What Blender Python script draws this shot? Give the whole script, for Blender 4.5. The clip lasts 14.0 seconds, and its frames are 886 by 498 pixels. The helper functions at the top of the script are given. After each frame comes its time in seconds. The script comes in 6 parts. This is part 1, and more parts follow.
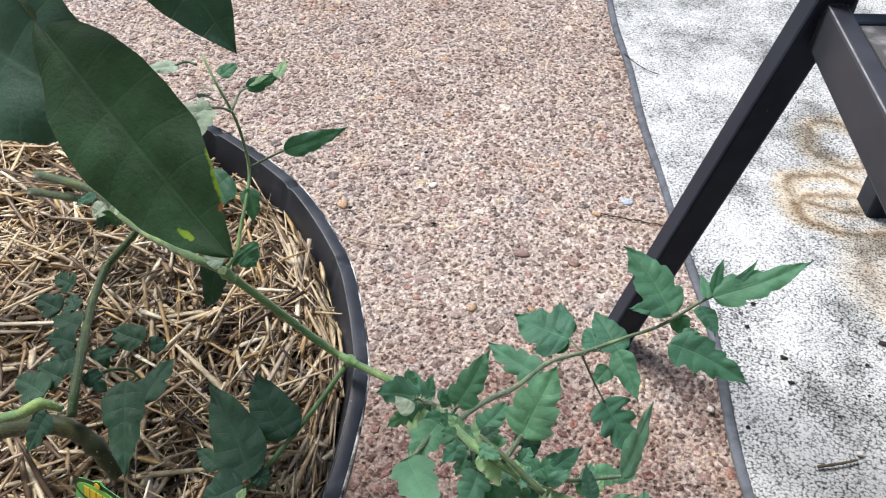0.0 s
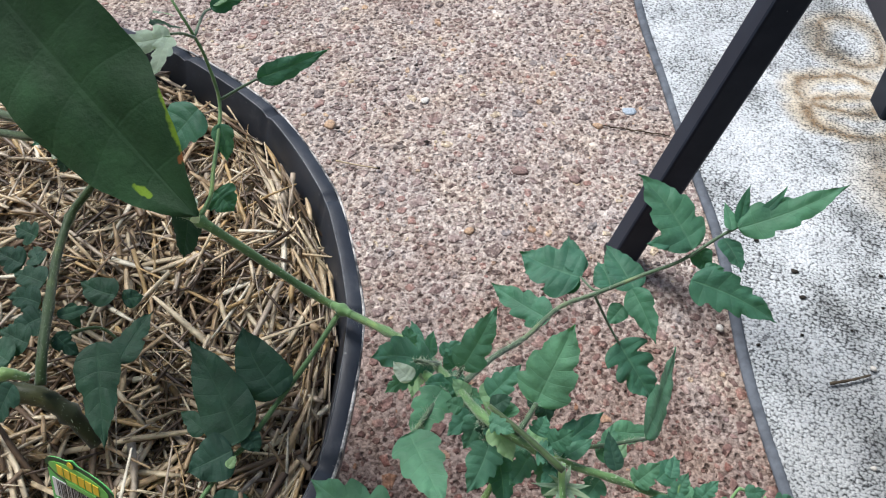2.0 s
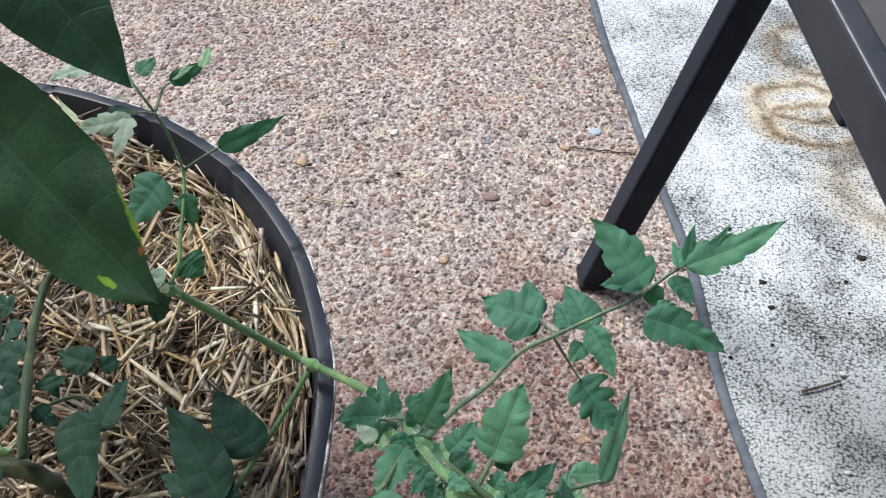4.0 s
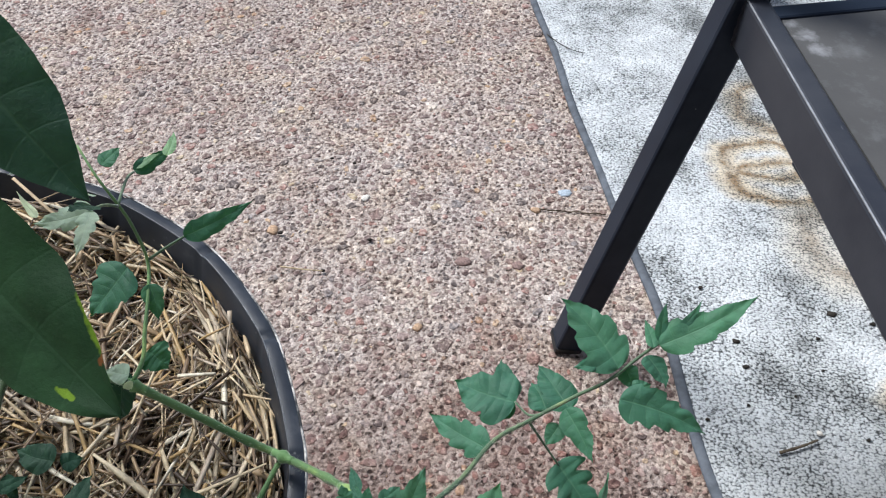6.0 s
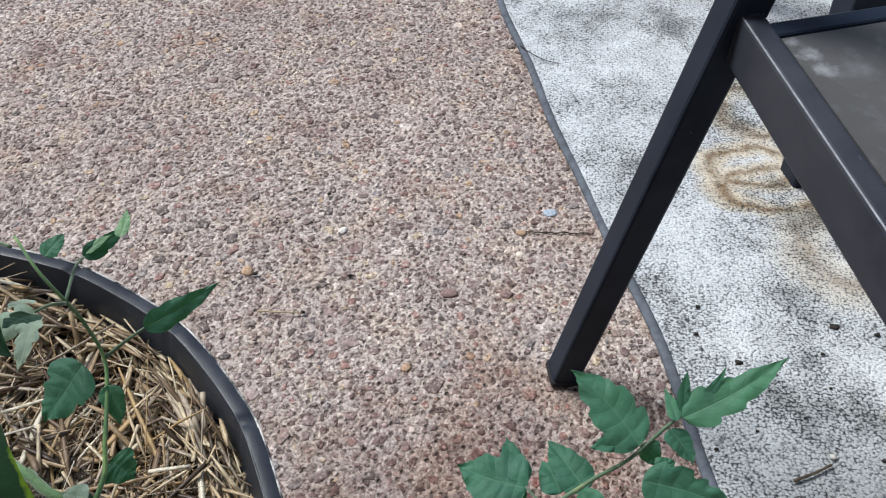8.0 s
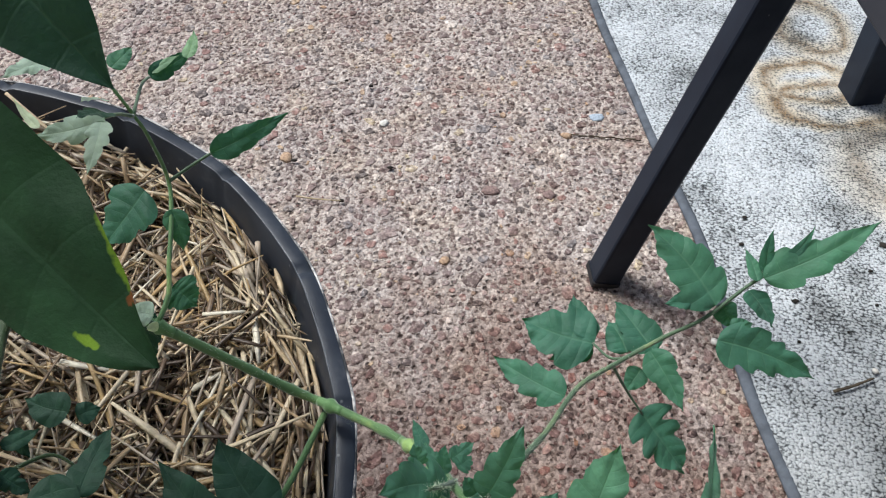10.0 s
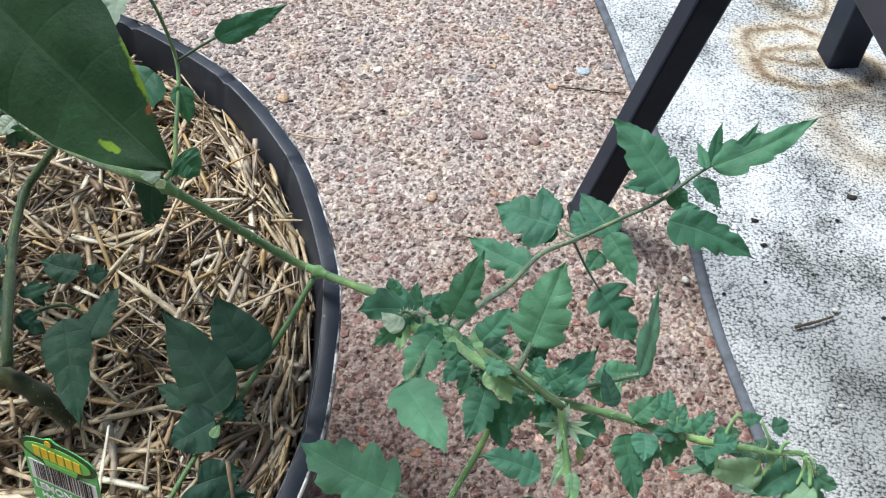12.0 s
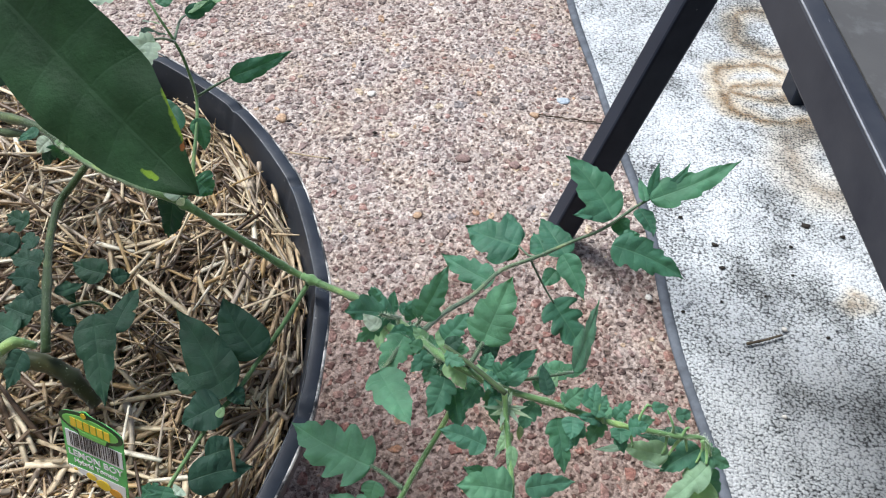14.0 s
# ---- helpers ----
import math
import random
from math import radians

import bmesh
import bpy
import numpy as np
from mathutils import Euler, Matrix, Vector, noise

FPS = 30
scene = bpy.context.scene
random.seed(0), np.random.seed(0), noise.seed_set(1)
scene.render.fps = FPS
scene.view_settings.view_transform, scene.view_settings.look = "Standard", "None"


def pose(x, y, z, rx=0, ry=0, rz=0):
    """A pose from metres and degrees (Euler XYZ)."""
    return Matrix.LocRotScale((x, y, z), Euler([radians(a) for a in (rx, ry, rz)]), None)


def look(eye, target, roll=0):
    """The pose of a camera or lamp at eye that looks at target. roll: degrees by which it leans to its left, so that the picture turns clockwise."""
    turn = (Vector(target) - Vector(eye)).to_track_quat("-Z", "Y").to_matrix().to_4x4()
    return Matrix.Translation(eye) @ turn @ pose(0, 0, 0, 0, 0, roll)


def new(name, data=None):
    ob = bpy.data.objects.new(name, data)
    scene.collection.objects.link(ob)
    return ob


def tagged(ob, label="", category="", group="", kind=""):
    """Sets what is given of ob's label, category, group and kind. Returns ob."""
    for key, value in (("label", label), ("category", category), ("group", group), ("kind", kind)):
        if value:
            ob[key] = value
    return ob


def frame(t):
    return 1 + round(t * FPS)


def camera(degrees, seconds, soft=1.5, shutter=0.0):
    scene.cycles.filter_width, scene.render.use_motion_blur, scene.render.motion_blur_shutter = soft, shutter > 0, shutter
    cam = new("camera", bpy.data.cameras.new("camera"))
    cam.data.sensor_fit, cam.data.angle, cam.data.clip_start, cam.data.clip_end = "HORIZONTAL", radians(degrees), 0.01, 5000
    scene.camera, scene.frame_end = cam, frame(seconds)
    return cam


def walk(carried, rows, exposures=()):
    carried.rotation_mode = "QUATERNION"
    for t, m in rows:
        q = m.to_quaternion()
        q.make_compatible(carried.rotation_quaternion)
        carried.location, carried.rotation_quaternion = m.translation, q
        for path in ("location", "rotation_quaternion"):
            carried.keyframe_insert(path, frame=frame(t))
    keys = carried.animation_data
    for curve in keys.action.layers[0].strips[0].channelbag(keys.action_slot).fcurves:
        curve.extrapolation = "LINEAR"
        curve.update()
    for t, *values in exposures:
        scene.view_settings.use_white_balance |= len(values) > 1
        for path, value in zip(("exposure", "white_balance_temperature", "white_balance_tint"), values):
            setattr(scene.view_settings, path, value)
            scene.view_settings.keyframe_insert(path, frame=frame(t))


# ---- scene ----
cam = camera(56.92, 14.0, soft=1.15)
PATH = [
    (0, (0.0898, -0.2586, 0.6679), (0.0275, 0.4606, -0.0241), 5.35),
    (0.5, (0.0980, -0.2233, 0.6388), (0.0857, 0.4841, -0.0678), 5.97),
    (1, (0.0944, -0.2291, 0.6419), (0.0906, 0.4500, -0.0921), 5.82),
    (1.5, (0.0858, -0.2335, 0.6375), (0.0608, 0.4134, -0.1246), 5.19),
    (2, (0.0839, -0.2195, 0.6486), (0.0437, 0.4197, -0.1194), 4.39),
    (2.2, (0.0824, -0.2219, 0.6473), (0.0360, 0.4151, -0.1222), 3.88),
    (4.3, (0.0980, -0.2080, 0.6848), (0.0734, 0.4493, -0.0685), 1.87),
    (4.5, (0.0987, -0.2034, 0.6895), (0.0787, 0.4664, -0.0528), 2.23),
    (5, (0.0946, -0.2019, 0.6875), (0.0821, 0.4856, -0.0386), 2.62),
    (5.5, (0.0953, -0.1992, 0.6864), (0.0888, 0.4972, -0.0312), 2.56),
    (6, (0.0967, -0.1974, 0.6834), (0.0983, 0.4999, -0.0334), 2.52),
    (6.5, (0.0898, -0.1917, 0.6788), (0.1024, 0.5073, -0.0361), 2.28),
    (7, (0.0920, -0.1734, 0.6864), (0.1118, 0.5264, -0.0277), 0.74),
    (7.2, (0.0929, -0.1648, 0.6888), (0.1171, 0.5359, -0.0243), 0.34),
    (9.3, (0.0751, -0.1366, 0.6446), (0.1040, 0.5273, -0.1026), 2.45),
    (9.5, (0.0717, -0.1432, 0.6435), (0.0897, 0.5102, -0.1133), 2.37),
    (10, (0.0649, -0.1631, 0.6362), (0.0741, 0.4751, -0.1336), 2.87),
    (10.5, (0.0604, -0.1736, 0.6337), (0.0688, 0.4612, -0.1389), 3.24),
    (11, (0.0610, -0.1839, 0.6332), (0.0696, 0.4486, -0.1413), 3.91),
    (11.5, (0.0686, -0.2037, 0.6305), (0.0798, 0.4243, -0.1477), 4.76),
    (12, (0.0741, -0.2252, 0.6347), (0.0922, 0.3992, -0.1461), 5.24),
    (12.5, (0.0833, -0.2565, 0.6440), (0.1082, 0.3619, -0.1415), 5.05),
    (13, (0.0888, -0.2729, 0.6534), (0.1288, 0.3414, -0.1347), 5.70),
    (13.5, (0.0867, -0.2666, 0.6583), (0.1300, 0.3550, -0.1239), 6.73),
    (14, (0.0811, -0.2658, 0.6876), (0.1088, 0.3721, -0.0820), 7.51),
]
EXPOSURE = [(0, 0.6, 6500, 11), (0.5, 0.47, 6450, 11), (1, 0.45, 6300, 10), (1.5, 0.42, 6250, 9), (2, 0.42, 6200, 9), (4.5, 0.48, 6150, 8), (5, 0.42, 6150, 8), (6, 0.37, 6100, 8), (7, 0.34, 6100, 8), (7.2, 0.25, 6100, 8), (9.5, 0.13, 6150, 7), (10, 0.22, 6150, 7.2), (10.5, 0.26, 6150, 6.8), (11, 0.33, 6100, 5.5), (11.5, 0.45, 6100, 5.5), (12, 0.6, 6100, 5.5), (12.5, 0.66, 6100, 5.5), (13, 0.54, 6050, 5.5), (13.5, 0.56, 6100, 6.8), (14, 0.58, 6100, 8.2)]
walk(cam, [(t, look(eye, target, roll)) for t, eye, target, roll in PATH], EXPOSURE)

# ---- world, sun, exposure ----
world = bpy.data.worlds.new("sky")
scene.world = world
world.use_nodes = True
wn = world.node_tree.nodes
sky = wn.new("ShaderNodeTexSky")
sky.sky_type = 'NISHITA'
sky.sun_disc = False
SUN_EL, SUN_AZ = 54.0, -54.0          # degrees; azimuth clockwise from +y
sky.sun_elevation = radians(SUN_EL)
sky.sun_rotation = radians(SUN_AZ)
sky.dust_density = 3.0
wn["Background"].inputs["Strength"].default_value = 0.084
world.node_tree.links.new(sky.outputs["Color"], wn["Background"].inputs["Color"])

sun = new("sun", bpy.data.lights.new("sun", "SUN"))
sun.data.energy = 3.7
sun.data.angle = radians(25)
sun.data.color = (1.0, 0.975, 0.94)
_d = Vector((math.sin(radians(SUN_AZ)) * math.cos(radians(SUN_EL)), math.cos(radians(SUN_AZ)) * math.cos(radians(SUN_EL)), math.sin(radians(SUN_EL))))
sun.matrix_world = look(tuple(_d * 6), (0, 0, 0))


# ---- materials ----
def mat(name, rough=0.8, metallic=0.0, spec=0.5):
    m = bpy.data.materials.new(name)
    m.use_nodes = True
    nt = m.node_tree
    b = nt.nodes["Principled BSDF"]
    b.inputs["Roughness"].default_value = rough
    b.inputs["Metallic"].default_value = metallic
    b.inputs["Specular IOR Level"].default_value = spec
    return m, nt, b


def node(nt, kind, **inputs):
    n = nt.nodes.new(kind)
    for k, v in inputs.items():
        key = k.replace("_", " ")
        if isinstance(v, bpy.types.NodeSocket):
            nt.links.new(v, n.inputs[key])
        else:
            n.inputs[key].default_value = v
    return n


def ramp(nt, fac, stops, interp="LINEAR"):
    n = nt.nodes.new("ShaderNodeValToRGB")
    n.color_ramp.interpolation = interp
    el = n.color_ramp.elements
    while len(el) < len(stops):
        el.new(0.5)
    for e, (p, c) in zip(el, stops):
        e.position = p
        e.color = (*c, 1) if len(c) == 3 else c
    nt.links.new(fac, n.inputs["Fac"])
    return n.outputs["Color"]


def mixc(nt, fac, a, b, blend="MIX"):
    n = nt.nodes.new("ShaderNodeMix")
    n.data_type = "RGBA"
    n.blend_type = blend
    for idx, v in ((0, fac), (6, a), (7, b)):
        if isinstance(v, bpy.types.NodeSocket):
            nt.links.new(v, n.inputs[idx])
        elif idx == 0:
            n.inputs[0].default_value = v
        else:
            n.inputs[idx].default_value = (*v, 1)
    return n.outputs[2]


def mathn(nt, op, a, b=0.0, clamp=False):
    n = nt.nodes.new("ShaderNodeMath")
    n.operation = op
    n.use_clamp = clamp
    for k, v in ((0, a), (1, b)):
        if isinstance(v, bpy.types.NodeSocket):
            nt.links.new(v, n.inputs[k])
        else:
            n.inputs[k].default_value = v
    return n.outputs[0]


def coords(nt):
    return nt.nodes.new("ShaderNodeTexCoord").outputs["Object"]


def noise_fac(nt, co, scale, detail=4.0, rough=0.55):
    return node(nt, "ShaderNodeTexNoise", Vector=co, Scale=scale, Detail=detail, Roughness=rough).outputs["Fac"]


def bump(nt, b, height, strength, dist):
    n = node(nt, "ShaderNodeBump", Height=height, Strength=strength, Distance=dist)
    nt.links.new(n.outputs["Normal"], b.inputs["Normal"])


def base(nt, b, col):
    nt.links.new(col, b.inputs["Base Color"])


def grit(nt, co):
    """Sand grains, dark chips and pits: brightness factor and height."""
    n1 = noise_fac(nt, co, 210, 4, 0.8)
    v = node(nt, "ShaderNodeTexVoronoi", Vector=co, Scale=260.0)
    f = ramp(nt, n1, [(0.35, (0.40, 0.37, 0.36)), (0.455, (0.84, 0.82, 0.81)), (0.55, (1.08, 1.07, 1.06)), (0.68, (1.32, 1.31, 1.29))])
    g = ramp(nt, v.outputs["Color"], [(0.10, (0.36, 0.31, 0.30)), (0.32, (0.86, 0.84, 0.83)), (0.70, (1.10, 1.10, 1.10)), (0.95, (1.35, 1.35, 1.35))])
    return mixc(nt, 1.0, f, g, "MULTIPLY"), mathn(nt, "ADD", n1, mathn(nt, "MULTIPLY", v.outputs["Distance"], -0.8))


def grime_shade(nt, co, c, dirt_shade=(0.66, 0.59, 0.57)):
    """Dirt trodden into the slab by the rug, painted plant shade, paler worn patches."""
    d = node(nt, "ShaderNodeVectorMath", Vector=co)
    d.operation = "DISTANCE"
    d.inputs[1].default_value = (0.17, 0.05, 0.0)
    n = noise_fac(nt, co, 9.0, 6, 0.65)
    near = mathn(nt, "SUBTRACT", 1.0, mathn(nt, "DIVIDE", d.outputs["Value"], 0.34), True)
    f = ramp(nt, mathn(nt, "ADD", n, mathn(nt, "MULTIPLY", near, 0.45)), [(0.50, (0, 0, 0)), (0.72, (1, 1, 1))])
    c = mixc(nt, f, c, mixc(nt, 1.0, c, dirt_shade, "MULTIPLY"))
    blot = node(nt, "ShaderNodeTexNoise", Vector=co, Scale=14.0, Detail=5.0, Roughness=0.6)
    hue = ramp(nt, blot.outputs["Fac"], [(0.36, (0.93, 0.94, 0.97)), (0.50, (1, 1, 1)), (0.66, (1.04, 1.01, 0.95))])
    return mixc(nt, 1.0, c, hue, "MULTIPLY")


def mat_cement():
    m, nt, b = mat("exposed_aggregate_cement", 0.9, spec=0.2)
    co = coords(nt)
    big = noise_fac(nt, co, 2.2, 5)
    mid = noise_fac(nt, co, 45, 4, 0.6)
    c = ramp(nt, mid, [(0.3, (0.490, 0.428, 0.395)), (0.7, (0.600, 0.540, 0.500))])
    pit = node(nt, "ShaderNodeTexVoronoi", Vector=co, Scale=150.0)
    pit.inputs["Randomness"].default_value = 1.0
    hole = mathn(nt, "MULTIPLY", ramp(nt, pit.outputs["Color"], [(0.52, (0, 0, 0)), (0.56, (1, 1, 1))], "CONSTANT"), ramp(nt, pit.outputs["Distance"], [(0.20, (1, 1, 1)), (0.42, (0, 0, 0))]))
    c = mixc(nt, mathn(nt, "MULTIPLY", hole, 0.85), c, (0.17, 0.135, 0.12))
    # small angular chips of dark stone set in the paste
    wob = node(nt, "ShaderNodeTexNoise", Vector=co, Scale=420.0, Detail=2.0)
    vc = node(nt, "ShaderNodeTexVoronoi", Vector=mixc(nt, 0.006, co, wob.outputs["Color"]), Scale=330.0)
    chips = mathn(nt, "MULTIPLY", ramp(nt, vc.outputs["Color"], [(0.62, (0, 0, 0)), (0.65, (1, 1, 1))]), ramp(nt, vc.outputs["Distance"], [(0.30, (1, 1, 1)), (0.50, (0, 0, 0))]))
    c = mixc(nt, mathn(nt, "MULTIPLY", chips, 0.80), c, ramp(nt, vc.outputs["Color"], [(0.5, (0.10, 0.078, 0.074)), (0.75, (0.21, 0.16, 0.145)), (0.95, (0.30, 0.24, 0.22))]))
    gf, gh = grit(nt, co)
    gh = mathn(nt, "SUBTRACT", gh, hole)
    c = mixc(nt, 1.0, c, gf, "MULTIPLY")
    c = mixc(nt, 1.0, c, ramp(nt, big, [(0.3, (0.80, 0.78, 0.76)), (0.7, (1.02, 1.02, 1.02))]), "MULTIPLY")
    base(nt, b, grime_shade(nt, co, c))
    bump(nt, b, gh, 1.0, 0.0022)
    return m


def mat_pebble(island=True):
    m, nt, b = mat("river_pebble", 0.78, spec=0.25)
    co = nt.nodes.new("ShaderNodeNewGeometry").outputs["Position"]
    if island:
        r = nt.nodes.new("ShaderNodeNewGeometry").outputs["Random Per Island"]
    else:
        r = nt.nodes.new("ShaderNodeObjectInfo").outputs["Random"]
    stops = [(0.0, (0.15, 0.104, 0.100)), (0.14, (0.30, 0.235, 0.222)), (0.24, (0.20, 0.148, 0.142)), (0.38, (0.37, 0.30, 0.28)),
             (0.45, (0.24, 0.178, 0.170)), (0.57, (0.105, 0.088, 0.088)), (0.66, (0.29, 0.175, 0.155)), (0.74, (0.44, 0.31, 0.20)), (0.765, (0.50, 0.42, 0.30)),
             (0.79, (0.25, 0.195, 0.188)), (0.89, (0.23, 0.215, 0.215)), (0.95, (0.64, 0.58, 0.53)), (0.965, (0.13, 0.095, 0.092))]
    c = ramp(nt, r, stops, "CONSTANT")
    gf, gh = grit(nt, co)
    c = mixc(nt, 0.85, c, mixc(nt, 1.0, c, gf, "MULTIPLY"))
    dust = ramp(nt, noise_fac(nt, co, 170, 4, 0.7), [(0.50, (0.06, 0.06, 0.06)), (0.64, (0.70, 0.70, 0.70))])
    c = mixc(nt, dust, c, mixc(nt, 1.0, (0.56, 0.49, 0.44), gf, "MULTIPLY"))
    base(nt, b, grime_shade(nt, co, c, (0.74, 0.57, 0.53)))
    bump(nt, b, gh, 0.8, 0.0015)
    return m


def mat_rug():
    m, nt, b = mat("grey_loop_pile", 0.95, spec=0.1)
    b.inputs["Sheen Weight"].default_value = 0.3
    co = coords(nt)
    mp = nt.nodes.new("ShaderNodeMapping")
    mp.inputs["Scale"].default_value = (0.92, 1.15, 1.0)
    mp.inputs["Rotation"].default_value = (0, 0, radians(8))
    nt.links.new(co, mp.inputs["Vector"])
    tuft = node(nt, "ShaderNodeTexVoronoi", Vector=mp.outputs["Vector"], Scale=300.0)
    tuft.inputs["Randomness"].default_value = 0.8
    fine = noise_fac(nt, mp.outputs["Vector"], 480.0, 3, 0.7)
    loop = mathn(nt, "SUBTRACT", fine, mathn(nt, "MULTIPLY", tuft.outputs["Distance"], 0.55))
    # the pile is flattened and cleaner in places, open and gritty in others
    soil = noise_fac(nt, co, 8.5, 6, 0.64)
    loop = mathn(nt, "ADD", loop, mathn(nt, "MULTIPLY", mathn(nt, "SUBTRACT", soil, 0.5), 0.38))
    c = ramp(nt, loop, [(0.02, (0.022, 0.024, 0.028)), (0.11, (0.19, 0.202, 0.212)), (0.21, (0.58, 0.608, 0.63)), (0.34, (0.79, 0.815, 0.836))])
    c = mixc(nt, ramp(nt, soil, [(0.44, (0, 0, 0)), (0.66, (0.36, 0.36, 0.36))]), c, (0.66, 0.695, 0.73))
    c = mixc(nt, 1.0, c, ramp(nt, soil, [(0.36, (0.54, 0.55, 0.54)), (0.46, (0.92, 0.93, 0.93)), (0.60, (1.10, 1.10, 1.10))]), "MULTIPLY")
    mid = noise_fac(nt, co, 38.0, 4, 0.7)
    c = mixc(nt, 1.0, c, ramp(nt, mid, [(0.3, (0.78, 0.78, 0.79)), (0.55, (1, 1, 1))]), "MULTIPLY")
    # trodden dirt by the bound edge
    foot = node(nt, "ShaderNodeVectorMath", Vector=co)
    foot.operation = "DISTANCE"
    foot.inputs[1].default_value = (0.47, 0.06, 0.008)
    tread = mathn(nt, "SUBTRACT", 1.0, mathn(nt, "DIVIDE", foot.outputs["Value"], 0.24), True)
    tread = ramp(nt, mathn(nt, "ADD", tread, mathn(nt, "SUBTRACT", mid, 0.5)), [(0.12, (0, 0, 0)), (0.55, (1, 1, 1))])
    c = mixc(nt, tread, c, mixc(nt, 1.0, c, (0.70, 0.695, 0.685), "MULTIPLY"))
    # rust rings left by furniture feet
    xyz = nt.nodes.new("ShaderNodeSeparateXYZ")
    wob2 = node(nt, "ShaderNodeTexNoise", Vector=co, Scale=24.0, Detail=3.0)
    nt.links.new(mixc(nt, 0.035, co, wob2.outputs["Color"]), xyz.inputs[0])
    total = tint = None
    for cx, cy, ra, rb, w, amt in RINGS:
        k = 0.035 * 0.5
        dx = mathn(nt, "DIVIDE", mathn(nt, "SUBTRACT", xyz.outputs[0], cx * 0.965 + k), ra)
        dy = mathn(nt, "DIVIDE", mathn(nt, "SUBTRACT", xyz.outputs[1], cy * 0.965 + k), rb)
        d = mathn(nt, "SQRT", mathn(nt, "ADD", mathn(nt, "MULTIPLY", dx, dx), mathn(nt, "MULTIPLY", dy, dy)))
        e = mathn(nt, "ABSOLUTE", mathn(nt, "SUBTRACT", d, 1.0))
        f = mathn(nt, "MULTIPLY", mathn(nt, "MULTIPLY", mathn(nt, "SUBTRACT", 1.0, mathn(nt, "DIVIDE", e, w), True), 1.25, True), amt)
        total = f if total is None else mathn(nt, "MAXIMUM", total, f)
        halo = mathn(nt, "MULTIPLY", mathn(nt, "MULTIPLY", mathn(nt, "SUBTRACT", 1.0, mathn(nt, "DIVIDE", e, w * 2.8), True), 1.7, True), amt)
        tint = halo if tint is None else mathn(nt, "MAXIMUM", tint, halo)
    grain = ramp(nt, noise_fac(nt, co, 55.0, 4, 0.7), [(0.36, (0.40, 0.40, 0.40)), (0.55, (1, 1, 1))])
    c = mixc(nt, mathn(nt, "MULTIPLY", tint, 0.72), c, mixc(nt, 1.0, c, (0.94, 0.74, 0.48), "MULTIPLY"))
    fac = mathn(nt, "MULTIPLY", total, grain, True)
    c = mixc(nt, fac, c, mixc(nt, 1.0, c, (0.42, 0.315, 0.205), "MULTIPLY"))
    base(nt, b, c)
    bump(nt, b, loop, 0.9, 0.003)
    return m


def mat_plain(name, col, rough, n_scale, n_amt, bump_s=0.15, bump_d=0.0005, spec=0.5, metallic=0.0):
    m, nt, b = mat(name, rough, metallic, spec)
    co = coords(nt)
    f = noise_fac(nt, co, n_scale, 5, 0.6)
    lo = tuple(v * (1 - n_amt) for v in col)
    hi = tuple(min(1.0, v * (1 + n_amt)) for v in col)
    base(nt, b, ramp(nt, f, [(0.3, lo), (0.7, hi)]))
    r = mathn(nt, "ADD", mathn(nt, "MULTIPLY", noise_fac(nt, co, n_scale * 3.1, 3), 0.25), rough - 0.12)
    nt.links.new(r, b.inputs["Roughness"])
    bump(nt, b, noise_fac(nt, co, n_scale * 14, 3), bump_s, bump_d)
    return m


def mat_powder(name="black_powder_coat", dusty=1.0, cast=(1, 1, 1)):
    """Dark powder-coated steel with dust and pale scuffs; dusty scales its base colour."""
    m, nt, b = mat(name, 0.5, spec=0.13)
    co = coords(nt)
    dust = noise_fac(nt, co, 16, 6, 0.65)
    c = ramp(nt, dust, [(0.35, tuple(v * dusty * k for v, k in zip((0.012, 0.017, 0.029), cast))), (0.7, tuple(v * dusty * k for v, k in zip((0.024, 0.032, 0.048), cast)))])
    st = nt.nodes.new("ShaderNodeMapping")
    st.inputs["Scale"].default_value = (60.0, 14.0, 60.0)
    nt.links.new(co, st.inputs["Vector"])
    scr = ramp(nt, noise_fac(nt, st.outputs["Vector"], 3.0, 3, 0.7), [(0.74, (0, 0, 0)), (0.80, (1, 1, 1))])
    c = mixc(nt, mathn(nt, "MULTIPLY", scr, 0.35), c, (0.30, 0.31, 0.33))
    base(nt, b, c)
    nt.links.new(mathn(nt, "ADD", mathn(nt, "MULTIPLY", dust, 0.3), 0.25), b.inputs["Roughness"])
    bump(nt, b, noise_fac(nt, co, 700, 2), 0.12, 0.0003)
    return m


